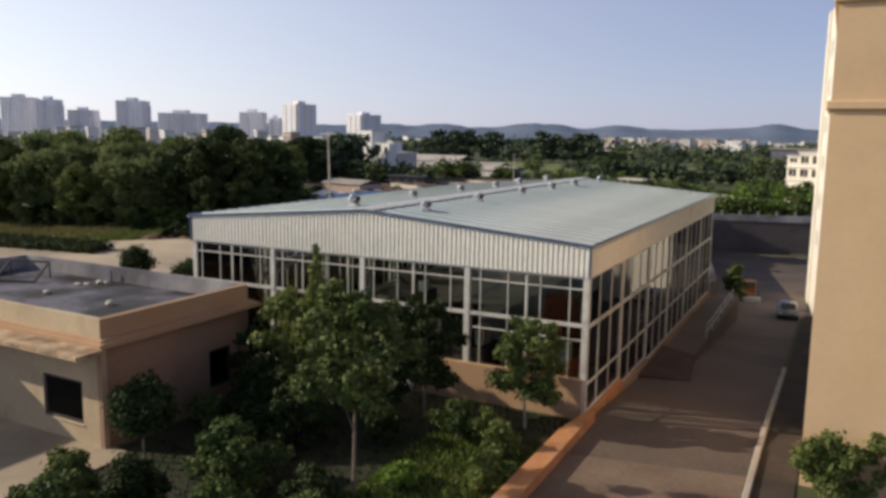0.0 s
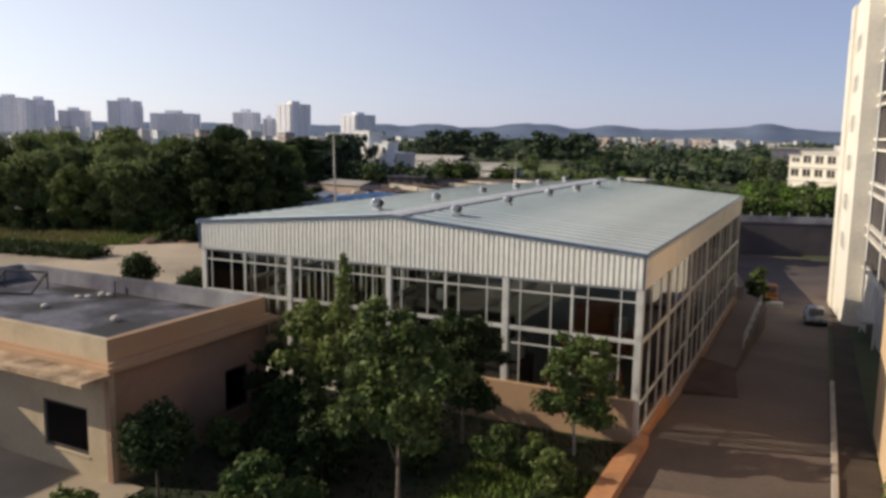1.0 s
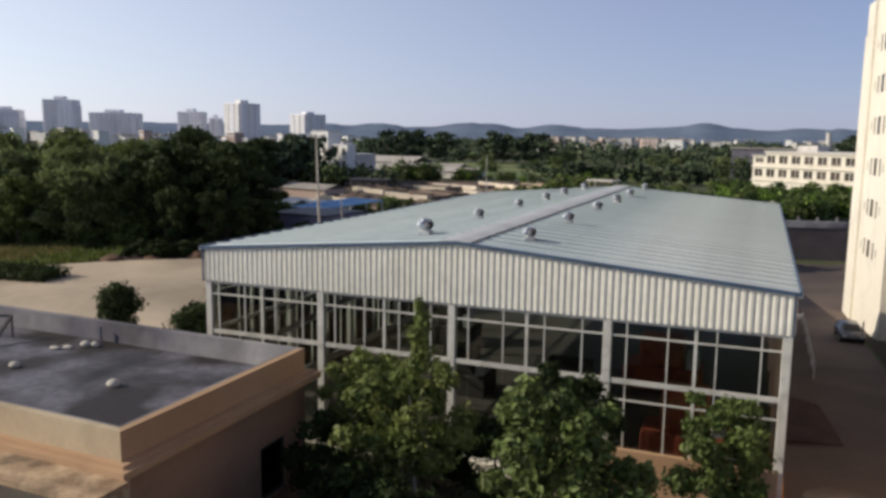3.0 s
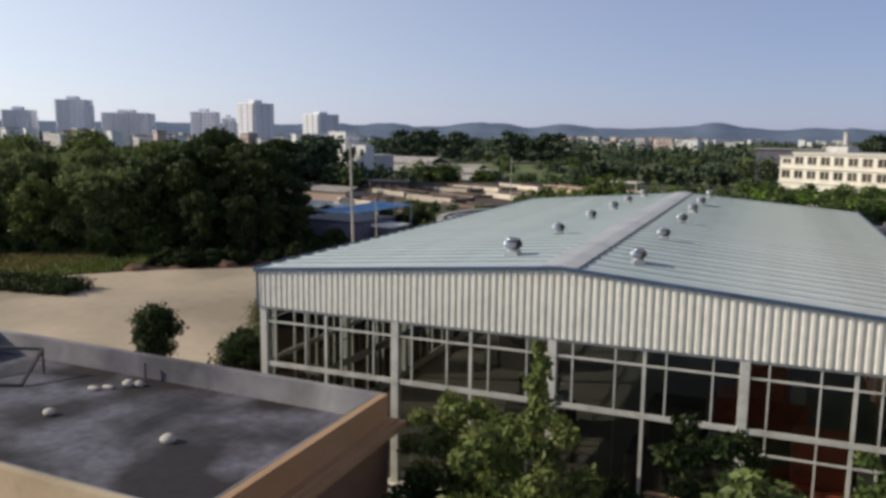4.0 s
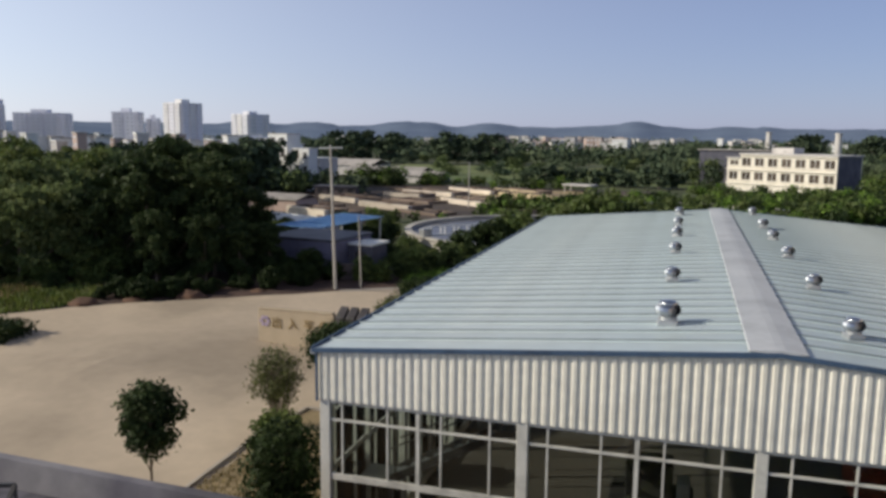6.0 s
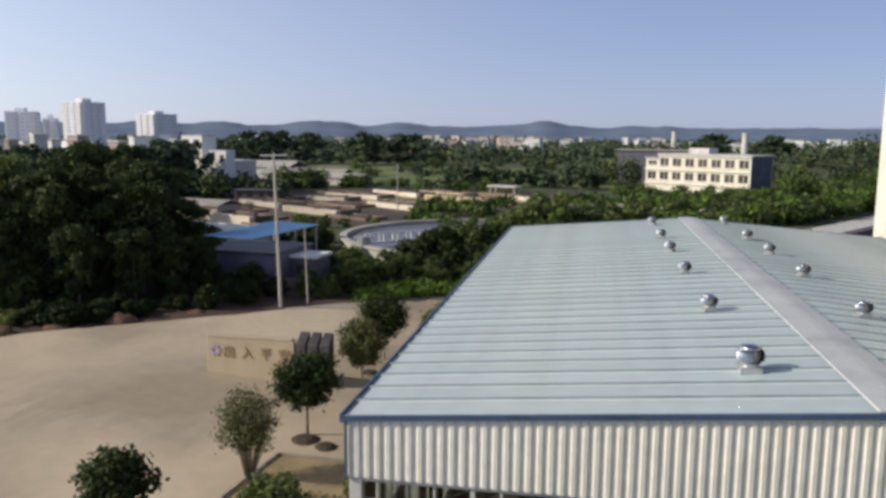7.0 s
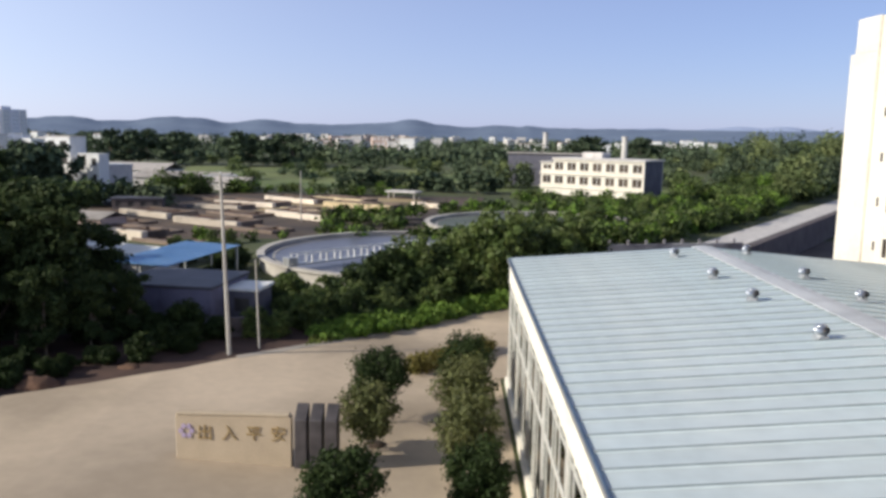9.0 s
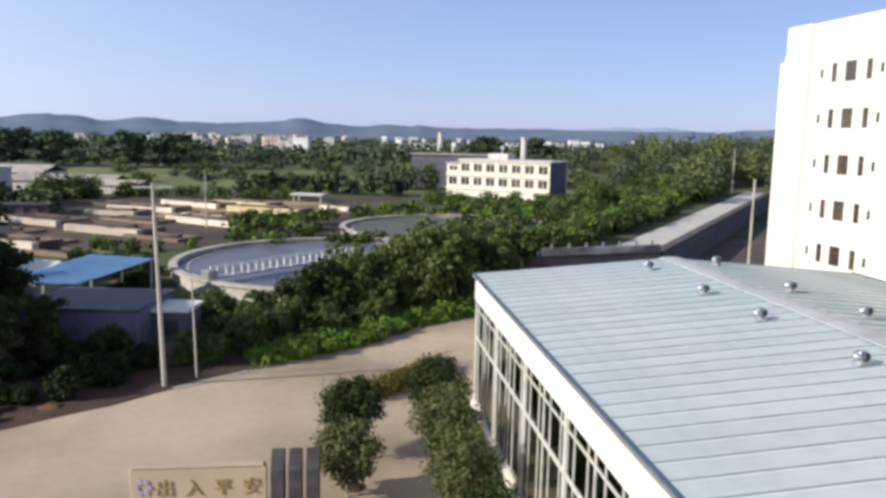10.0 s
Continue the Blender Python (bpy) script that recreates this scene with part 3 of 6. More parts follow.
    def ribs(length, top):
        pitch = 0.25
        n = round(length / pitch)
        prof = []
        for i in range(n):
            a = length * i / n
            for f, d in ((0.0, 0.0), (0.40, 0.0), (0.52, 0.034), (0.88, 0.034)):
                prof.append((a + pitch * f, d))
        prof.append((length, 0.0))
        bm = bmesh.new()
        rows = []
        for u, d in prof:
            rows.append((bm.verts.new((u, -d, CLAD)), bm.verts.new((u, -d, top(u))), bm.verts.new((u, 0.06, top(u))), bm.verts.new((u, 0.06, CLAD))))
        for a, b in zip(rows, rows[1:]):
            for q in range(4):
                bm.faces.new((a[q], b[q], b[(q + 1) % 4], a[(q + 1) % 4]))
        return bm
    part("gable_cladding", ribs(W - 0.08, lambda u: slope(u + 0.04) - 0.05), CREAM_SHEET, ws).location = (0.04, -0.03, 0)
    c = part("gable_cladding", ribs(W - 0.08, lambda u: slope(u + 0.04) - 0.05), CREAM_SHEET, ws)
    c.matrix_basis = pose(W - 0.04, L + 0.03, 0, 0, 0, 180)
    c = part("side_cladding", ribs(L - 0.1, lambda u: EAVE - 0.04), CREAM_SHEET, ws)
    c.matrix_basis = pose(-0.03, L - 0.05, 0, 0, 0, -90)
    c = part("side_cladding", ribs(L - 0.1, lambda u: EAVE - 0.04), CREAM_SHEET, ws)
    c.matrix_basis = pose(W + 0.03, 0.05, 0, 0, 0, 90)
    # corner and verge trims
    for x in (-0.11, W - 0.06):
        for y in (-0.13, L - 0.06):
            part("corner_trim", boxed(x + 0.03, y + 0.03, CLAD - 0.04, x + 0.09, y + 0.1, EAVE - 0.02), BLUE_TRIM, ws)
    for y in (-0.16, L + 0.05):
        for x0, x1 in ((-0.16, 12.0), (12.0, W + 0.16)):
            bm = bmesh.new()
            vs = [(x0, y, slope(x0) - 0.08), (x1, y, slope(x1) - 0.08), (x1, y, slope(x1) + 0.045), (x0, y, slope(x0) + 0.045)]
            lo = [bm.verts.new(v) for v in vs]
            hi = [bm.verts.new((v[0], v[1] + 0.11, v[2])) for v in vs]
            bm.faces.new(lo)
            bm.faces.new(hi[::-1])
            for i in range(4):
                bm.faces.new((lo[i], hi[i], hi[(i + 1) % 4], lo[(i + 1) % 4]))
            part("verge_trim", bm, BLUE_TRIM, ws, "blue painted steel edge trim")
    for x in (-0.2, W + 0.06):
        part("gutter", boxed(x, -0.15, EAVE - 0.14, x + 0.14, L + 0.15, EAVE - 0.005), GALV, ws)
        # dark blue stands for the gutter's shadow line along the eave
        part("eave_flashing", boxed(x + (0.03 if x < 0 else 0.06), -0.15, EAVE + 0.0, x + (0.08 if x < 0 else 0.11), L + 0.15, EAVE + 0.085), BLUE_TRIM, ws)
    # roof: one sheet strip per standing seam
    n = 37
    step = (L + 0.2) / n
    for sgn in (0, 1):
        bm = bmesh.new()
        x0, x1 = (-0.1, 11.75) if not sgn else (12.25, W + 0.1)
        z0, z1 = slope(x0) + 0.02, slope(x1) + 0.02
        prof = [(0.0, 0.032), (0.02, 0.032), (0.03, 0.0), (step - 0.03, 0.0), (step - 0.02, 0.032), (step - 0.004, 0.032)]
        rows = []
        for u, d in prof:
            rows.append([bm.verts.new((x, u, z + e)) for x, z, e in ((x0, z0, d), (x1, z1, d), (x1, z1, -0.03), (x0, z0, -0.03))])
        for a, b in zip(rows, rows[1:]):
            for q in range(4):
                bm.faces.new((a[q], b[q], b[(q + 1) % 4], a[(q + 1) % 4]))
        bm.faces.new(rows[0][::-1])
        bm.faces.new(rows[-1])
        bmesh.ops.recalc_face_normals(bm, faces=bm.faces[:])
        first = part("roof_sheet", bm, ROOF_SHEET, ws)
        first.location = (0, -0.1, 0)
        for i in range(1, n):
            o = first.copy()
            scene.collection.objects.link(o)
            o.location = (0, -0.1 + step * i, 0)
    # dark sealing strips over the seams
    bm = bmesh.new()
    beam(bm, (-0.1, 0, slope(-0.1) + 0.06), (11.74, 0, slope(11.74) + 0.06), 0.02, 0.055)
    me_l = part("seam_strip", bm, SEAM, ws)
    bm = bmesh.new()
    beam(bm, (12.26, 0, slope(12.26) + 0.06), (W + 0.1, 0, slope(W + 0.1) + 0.06), 0.02, 0.055)
    me_r = part("seam_strip", bm, SEAM, ws)
    for first in (me_l, me_r):
        first.location = (0, -0.1 + step, 0)
        for i in range(2, n):
            o = first.copy()
            scene.collection.objects.link(o)
            o.location = (0, -0.1 + step * i, 0)
    # ridge cap
    bm = bmesh.new()
    rows = []
    for y in (-0.14, L + 0.14):
        rows.append([bm.verts.new((12 + dx, y, RIDGE + dz)) for dx, dz in ((-0.72, 0.02), (-0.70, 0.055), (-0.1, 0.10), (0.1, 0.10), (0.58, 0.06), (0.60, 0.02))])
    for i in range(5):
        bm.faces.new((rows[0][i], rows[0][i + 1], rows[1][i + 1], rows[1][i]))
    bm.faces.new(rows[0])
    bm.faces.new(rows[1][::-1])
    bmesh.ops.recalc_face_normals(bm, faces=bm.faces[:])
    part("ridge_cap", bm, RIDGE_SHEET, ws, "pale flat ridge cap")
    return ws


workshop()


def roof_vent():
    v = thing("roof_ventilator", "shiny round turbine ventilator on the workshop roof", "ventilator", group="roof ventilators")
    part("base", boxed(-0.34, -0.34, -0.12, 0.34, 0.34, 0.1, bevel=0.03), GALV, v)
    bm = bmesh.new()
    lathe(bm, [(0.3, 0.1), (0.3, 0.2), (0.31, 0.22)], 16)
    part("throat", bm, GALV, v, smooth=True)
    bm = bmesh.new()
    lathe(bm, [(0.16, 0.66), (0.30, 0.65), (0.34, 0.69), (0.26, 0.75), (0.1, 0.78), (0.02, 0.785)], 20)
    part("cap", bm, STEEL, v, smooth=True)
    fin = bmesh.new()
    prof = [(0.31, 0.21), (0.42, 0.32), (0.45, 0.44), (0.42, 0.56), (0.32, 0.67)]
    a = [fin.verts.new((r, 0, z)) for r, z in prof]
    b = [fin.verts.new((r * 0.86 * math.cos(0.34), r * 0.86 * math.sin(0.34), z)) for r, z in prof]
    for i in range(4):
        fin.faces.new((a[i], a[i + 1], b[i + 1], b[i]))
    first = part("vane", fin, STEEL, v)
    for i in range(1, 22):
        o = first.copy()
        scene.collection.objects.link(o)
        o.rotation_euler = (0, 0, 2 * math.pi * i / 22)
    bm = bmesh.new()
    lathe(bm, [(0.24, 0.2), (0.3, 0.44), (0.24, 0.67)], 14)
    part("core", bm, GALV, v)
    return v


first = roof_vent()
VENTS = ((3.0, 9.95, 17.1, 23.6, 28.9, 35.9), (2.8, 9.8, 17.2, 23.6, 29.3, 37.2))
VS = Matrix.Diagonal((0.8, 0.8, 0.78, 1))
first.matrix_basis = pose(9.35, VENTS[0][0], slope(9.35) + 0.1) @ VS
for x, row in zip((9.35, 14.05), VENTS):
    for y in row:
        if (x, y) != (9.35, VENTS[0][0]):
            copy_thing(first, pose(x, y, slope(x) + 0.1, 0, 0, 37 * y) @ VS)

# machines and stacks inside the workshop


def machine(at, size, mat, label):
    m = thing("machine", label, "machine", at)
    w, d, h = size
    part("bed", boxed(-w / 2, -d / 2, 0, w / 2, d / 2, h * 0.45, bevel=0.06), mat, m)
    part("head", boxed(-w * 0.3, -d * 0.3, h * 0.45, w * 0.25, d * 0.3, h, bevel=0.08), mat, m)
    part("control_box", boxed(w * 0.3, -d * 0.35, h * 0.45, w * 0.45, d * 0.1, h * 0.75, bevel=0.03), GALV, m)


for at, size, mat, label in (((20.5, 4.0, 0.1), (3.4, 2.0, 3.2), RED, "red painted press standing on the workshop floor"),
                             ((15.6, 4.4, 0.1), (3.6, 2.2, 3.6), DARK, "dark machine standing behind the glazing"),
                             ((9.0, 9.0, 0.1), (3.0, 2.0, 2.4), DARK, "dark machine on the workshop floor"),
                             ((18.5, 14.0, 0.1), (4.0, 2.4, 2.8), RED, "red machine deep inside the workshop"),
                             ((5.0, 18.0, 0.1), (3.0, 2.4, 2.6), DARK, "dark machine beside the west glazing")):
    machine(at, size, mat, label)

# stair inside the south-west corner
st = thing("steel_stair", "dark steel stair with handrails behind the corner glazing", "stair", (1.2, 2.4, 0.1))
for y in (0, 1.0):
    bm = bmesh.new()
    beam(bm, (0, y, 3.3), (5.2, y, 6.1), 0.06, 0.24)
    part("stringer", bm, FRAME_DARK, st)
    bm = bmesh.new()
    beam(bm, (0, y, 4.3), (5.2, y, 7.0), 0.05)
    for k in range(5):
        beam(bm, (0.2 + k * 1.2, y, 3.4 + k * 0.63), (0.2 + k * 1.2, y, 4.4 + k * 0.63), 0.04)
    part("handrail", bm, FRAME_DARK, st)
for k in range(14):
    part("tread", boxed(0.1 + k * 0.37, 0.03, 3.32 + k * 0.2, 0.4 + k * 0.37, 0.97, 3.36 + k * 0.2), GALV, st)
part("landing", boxed(-1.0, 0.0, 3.22, 0.1, 1.0, 3.3), GALV, st)
for p in ((-0.9, 0.1), (-0.9, 0.9), (0.0, 0.1), (0.0, 0.9)):
    part("post", boxed(p[0] - 0.05, p[1] - 0.05, 0, p[0] + 0.05, p[1] + 0.05, 3.22), FRAME_DARK, st)

# ---- the low flat-roofed building ----
LB = [(7.85, -12.45), (7.85, -3.55), (-9.8, -2.85), (-9.8, -11.75)]


def low_building():
    b = thing("low_building", "tan rendered flat-roofed low building with a parapet", "building", (-0.12, -0.72, 0.08))
    TOPZ, ROOFZ = 5.42, 4.62
    inner = [(7.55, -12.15), (7.55, -3.85), (-9.5, -3.15), (-9.5, -11.45)]
    # walls, each with its own openings

    def wall(p, q, z0, z1, thick, openings, mat, name="wall"):
        p, q = Vector(p), Vector(q)
        v = (q - p)
        length = v.length
        ang = math.degrees(math.atan2(v.y, v.x))
        cuts = sorted(openings)
        bm = panel(length, thick, z0, z1, cuts)
        o = part(name, bm, mat, b)
        o.matrix_basis = pose(p.x, p.y, 0, 0, 0, ang)
        for o0, o1, b0, b1 in cuts:
            w = part("window", boxed(o0 + 0.005, 0.10, b0 + 0.005, o1 - 0.005, 0.115, b1 - 0.005), WINDOW, b)
            w.matrix_basis = pose(p.x, p.y, 0, 0, 0, ang)
            for f in ((o0, b0, o0 + 0.12, b1), (o1 - 0.12, b0, o1, b1), (o0 + 0.12, b0, o1 - 0.12, b0 + 0.12), (o0 + 0.12, b1 - 0.12, o1 - 0.12, b1)):
                part("frame", boxed(f[0], 0.07, f[1], f[2], 0.14, f[3]), FRAME_DARK, w)
            part("sill", boxed(o0 - 0.08, -0.05, b0 - 0.07, o1 + 0.08, 0.0, b0 - 0.004), mat, w)
    A, B, C, D = [Vector(p) for p in LB]
    # south front in a paler tone, east wall in a darker one for its shade
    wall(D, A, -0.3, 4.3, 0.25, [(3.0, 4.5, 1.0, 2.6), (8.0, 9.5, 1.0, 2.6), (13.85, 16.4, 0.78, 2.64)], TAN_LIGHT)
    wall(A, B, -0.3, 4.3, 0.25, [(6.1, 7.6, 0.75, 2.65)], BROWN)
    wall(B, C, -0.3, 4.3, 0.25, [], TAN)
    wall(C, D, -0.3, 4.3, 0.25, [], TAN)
    # roof slab with its projecting eave course
    bm = bmesh.new()
    prism(bm, [(8.3, -12.85), (8.3, -3.15), (-10.2, -2.4), (-10.2, -12.15)], 4.3, 4.5)
    part("eave_course", bm, TAN, b, "projecting tan eave course")
    bm = bmesh.new()
    prism(bm, [(8.1, -12.65), (8.1, -3.35), (-10.0, -2.6), (-10.0, -11.95)], 4.5, ROOFZ - 0.02)
    part("roof_slab", bm, TAN, b)
    bm = bmesh.new()
    prism(bm, inner, ROOFZ - 0.02, ROOFZ)
    part("roof_finish", bm, ROOF_FELT, b, "stained dark roof screed")
    # canopy over the south front
    bm = bmesh.new()
    prism(bm, [(8.45, -14.1), (8.45, -12.86), (-9.6, -12.16), (-9.6, -13.4)], 4.18, 4.34)
    part("canopy", bm, STAINED, b, "stained projecting canopy slab")
    # parapets: tan outside, pale inside
    for i in range(4):
        p, q = Vector(LB[i]), Vector(LB[(i + 1) % 4])
        pi, qi = Vector(inner[i]), Vector(inner[(i + 1) % 4])
        pm, qm = p.lerp(pi, 0.8), q.lerp(qi, 0.8)
        bm = bmesh.new()
        prism(bm, [p, q, qm, pm][::1], ROOFZ - 0.02, TOPZ)
        bmesh.ops.recalc_face_normals(bm, faces=bm.faces[:])
        part("parapet", bm, (TAN, LINING, LINING, TAN_LIGHT)[i], b)
        bm = bmesh.new()
        prism(bm, [pm, qm, qi, pi], ROOFZ - 0.02, TOPZ + 0.012)
        bmesh.ops.recalc_face_normals(bm, faces=bm.faces[:])
        part("parapet_lining", bm, LINING, b, "pale plastered parapet lining")
    bm = bmesh.new()
    prism(bm, [(7.4, -12.2), (7.4, -3.8), (-9.5, -3.2), (-9.5, -11.6)], 0.0, 0.05)
    part("room_floor", bm, SHADE_IN, b)
    return b


low_building()

# unseen plain building, added across the forecourt to cast shade on the low building's front
nb = thing("neighbour_building", "unseen plain building added to shade the low building's front", "building", (-14.0, -28.0, 0))
for d in ((-6, -13.5, -0.3, 6, -13.2, 7.2), (-6, 13.2, -0.3, 6, 13.5, 7.2), (-6, -13.198, -0.3, -5.7, 13.198, 7.2), (5.7, -13.198, -0.3, 6, 13.198, 7.2)):
    part("wall", boxed(*d), TAN_LIGHT, nb)
part("roof", boxed(-6.1, -13.6, 7.202, 6.1, 13.6, 7.6, bevel=0.03), PALE, nb)

# things left on the low roof
for x, y, r in ((3.0, -7.77, 0.22), (-1.8, -7.57, 0.19), (-1.7, -4.4, 0.2), (-1.35, -4.25, 0.17), (-2.45, -5.2, 0.12), (-2.1, -4.9, 0.11)):
    bm = bmesh.new()
    bmesh.ops.create_icosphere(bm, subdivisions=2, radius=r)
    for v in bm.verts:
        v.co *= 1 + 0.25 * noise.noise(v.co * 4 + Vector((x, y, 0)))
        v.co.z = max(v.co.z * 0.7, -r * 0.45)
        v.co.x *= 2.3 if r < 0.15 else 1.15
    o = link("sandbag", bm, CONCRETE, smooth=True)
    o.location = (x - 0.12, y - 0.72, 4.7 + r * 0.44)
    tagged(o, "small pale filled bag lying on the roof", "sandbag", "bags on the low roof")

for x, y, r in ((-1.6, -3.72, 0.045),):
    bm = bmesh.new()
    tube(bm, (0, 0, 0), (0, 0, 0.6), r, r, 12)
    tube(bm, (0, 0, 0.6), (0, 0, 0.66), r * 1.5, r * 1.2, 12)
    o = link("vent_pipe", bm, GREY_WALL, smooth=False)
    o.location = (x - 0.12, y - 0.72, 4.7)
    tagged(o, "dark upright vent pipe against the roof parapet", "pipe", "pipes on the low roof")
fr = thing("angle_iron_rack", "dark angle-iron rack lying on the low roof", "rack", (-7.3, -7.5, 4.72), 14)
for p, q in (((0, 0, 0.04), (2.4, 0.2, 0.04)), ((2.4, 0.2, 0.04), (2.2, 1.7, 0.9)), ((2.2, 1.7, 0.9), (-0.2, 1.5, 0.9)), ((-0.2, 1.5, 0.9), (0, 0, 0.04))):
    bm = bmesh.new()
    beam(bm, p, q, 0.1)
    part("bar", bm, FRAME_DARK, fr)
for x, y in ((2.2, 1.7), (-0.2, 1.5)):
    part("leg", boxed(x - 0.03, y - 0.03, 0, x + 0.03, y + 0.03, 0.9), FRAME_DARK, fr)

# ---- the tall block ----


def tall_block():
    """Far wing with its window groups, a recessed glazed middle and a tan wing standing forward."""
    V1, TOP, BASE, DEEP = 16.3, 26.3, -5.0, 14.0
    b = thing("tall_block", "cream rendered seven-storey block with rows of dark windows", "building")
    b.matrix_basis = pose(32.62, 45.9, 0, 0, 0, 3.3)
    opens = [(3.7, 4.08, 0.75), (4.95, 5.58, 1.55), (6.75, 8.05, 1.6), (9.07, 9.7, 1.55), (10.78, 11.16, 0.75)]
    rows = [3.36 + 3.74 * k for k in range(6)]
    for zc in rows:
        z0, z1 = zc - 1.87, zc + 1.87
        bm = panel(V1, 0.3, z0, z1, [(a, c, zc - h / 2, zc + h / 2) for a, c, h in opens], "y")
        part("storey_wall", bm, CREAM, b)
        for a, c, h in opens:
            w = part("window", boxed(0.045, a + 0.01, zc - h / 2 + 0.01, 0.055, c - 0.01, zc + h / 2 - 0.01), BROWN_GLASS, b)
            bm = bmesh.new()
            for f in ((a, zc - h / 2, a + 0.06, zc + h / 2), (c - 0.06, zc - h / 2, c, zc + h / 2), (a + 0.06, zc - h / 2, c - 0.06, zc - h / 2 + 0.06), (a + 0.06, zc + h / 2 - 0.06, c - 0.06, zc + h / 2), (a + 0.06, zc + h * 0.15, c - 0.06, zc + h * 0.15 + 0.05)):
                box(bm, 0.03, f[0], f[1], 0.07, f[2], f[3])
            part("frame", bm, FRAME_DARK, w)
            part("sill", boxed(-0.03, a - 0.05, zc - h / 2 - 0.1, -0.002, c + 0.05, zc - h / 2 - 0.01), CREAM, w)
    part("base_wall", boxed(0, 0, BASE, 0.3, V1, 1.488), CREAM, b)
    part("parapet_wall", boxed(0.003, 0, 23.932, 0.3, V1 - 0.5, TOP), CREAM, b)
    part("end_pier", boxed(-0.25, 12.5, BASE, -0.003, V1 + 0.3, 23.4, bevel=0.03), CREAM, b)
    part("upper_pier", boxed(-0.25, 12.5, 23.402, -0.003, V1 - 0.5, TOP + 0.05, bevel=0.03), CREAM, b)
    part("north_wall", boxed(0, V1, BASE, DEEP, V1 + 0.3, 23.4), CREAM, b)
    part("return_wall", boxed(0.302, 0, BASE, 1.5, 0.3, TOP), CREAM, b)
    part("east_wall", boxed(DEEP, -34.0, BASE, DEEP + 0.3, V1, TOP), CREAM, b)
    part("core_wall", boxed(4.4, -34.0, BASE, 4.6, V1 - 0.1, TOP - 0.4), SHADE_IN, b)
    for k in range(7):
        z = 1.49 + 3.74 * k
        part("floor_slab", boxed(1.82, -34.0, z - 0.15, DEEP - 0.01, V1 - 0.01, z), SHADE_IN, b)
    # recessed glazed middle with paired ledges
    V0 = -34.4
    # grey in place of cream puts the recess's shade into the wall
    part("recess_wall", boxed(1.5, V0, BASE, 1.8, 0.0, 1.9), PALE, b, "grey shaded wall of the recess")
    for zc in rows:
        for v in range(11):
            a, c = V0 + 0.7 + 0.06 + v * 3.06, V0 + 0.7 + v * 3.06 + 3.0
            w = part("window", boxed(1.62, a, zc - 1.4, 1.64, c, zc + 1.28), BROWN_GLASS, b, "tall curtained window of the recess")
            part("post", boxed(1.55, c, zc - 1.4, 1.7, c + 0.06, zc + 1.28), GREY_WALL, w)
            part("post", boxed(1.57, (a + c) / 2 - 0.03, zc - 1.4, 1.68, (a + c) / 2 + 0.03, zc + 1.28), GREY_WALL, w)
        part("ledge", boxed(1.2, V0, zc + 1.28, 1.8, 0.0, zc + 1.46), CREAM, b)
        part("ledge", boxed(1.2, V0, zc - 1.58, 1.8, 0.0, zc - 1.4), CREAM, b)
        part("spandrel", boxed(1.56, V0, zc + 1.462, 1.75, 0.0, zc + 2.158), DARK_WALL, b, "dark spandrel panel")
    part("recess_parapet", boxed(1.5, V0, 24.25, 1.8, 0.0, TOP), CREAM, b)
    for v in (-3.2, -12.4):
        bm = bmesh.new()
        tube(bm, (1.12, v, -4.3), (1.12, v, TOP - 0.4), 0.07, 0.07, 8)
        part("downpipe", bm, WHITE, b)
    part("rolling_door", boxed(1.44, -9.5, -4.2, 1.497, -4.5, -1.4), FRAME_DARK, b, "dark rolling door")
    part("door_canopy", boxed(0.5, -10.0, -1.2, 1.498, -4.0, -1.05), CONCRETE, b)
    # tan wing standing forward, square to the road
    square = b.matrix_basis.inverted()
    for name, dims, mat, lab in (("south_wall", (33.30, -2.9, BASE + 4, 47.0, -2.4, TOP), OCHRE, "tan rendered end wall"), ("side_wall", (33.303, -2.398, BASE, 33.60, 8.0, TOP), OCHRE, "tan rendered side wall"),
                                 ("side_return", (33.602, 7.7, BASE, 39.0, 8.0, TOP), OCHRE, "")):
        part(name, boxed(*dims), mat, b, lab).matrix_basis = square
    for z in (14.3, 18.0):
        part("cornice", boxed(33.15, -3.06, z - 0.16, 47.0, -2.903, z + 0.16, bevel=0.04), OCHRE, b).matrix_basis = square
        part("cornice", boxed(33.15, -2.9, z - 0.16, 33.297, 8.1, z + 0.16, bevel=0.04), OCHRE, b).matrix_basis = square


tall_block()

# ---- kerbs, low walls and the retaining wall ----
bm = bmesh.new()
prism(bm, [(24.2, -0.16), (24.55, -0.16), (24.6, -30), (23.75, -30), (23.75, -3.0)], -0.3, 0.5)
tagged(link("low_wall", bm, ORANGE), "low orange-red garden wall beside the road", "wall", kind="structure")
for k in range(16):
    y0, y1 = -30 + 3 * k, -30 + 3 * k + 2.97
    o = link("kerb", boxed(31.5, y0, -0.3, 31.75, y1, 0.22, bevel=0.03), KERB)
    o.location.z = -0.078 * max((y0 + y1) / 2, 0)
    tagged(o, "pale concrete kerb stone beside the road", "kerb", "road kerbs")
bm = bmesh.new()
prism(bm, [(24.3, 17.0), (26.3, 17.0), (26.6, 39.0), (24.3, 39.0)], -5, -0.85)
# walkway in the road's dark tone, which stands for its shade
tagged(link("terrace_block", bm, ROAD), "raised concrete walkway beside the workshop", "walkway", kind="structure")
bm = bmesh.new()
lo = [bm.verts.new(v) for v in ((24.25, 10.2, -2.4), (27.0, 11.2, -2.4), (26.3, 16.99, -2.4), (24.25, 16.99, -2.4))]
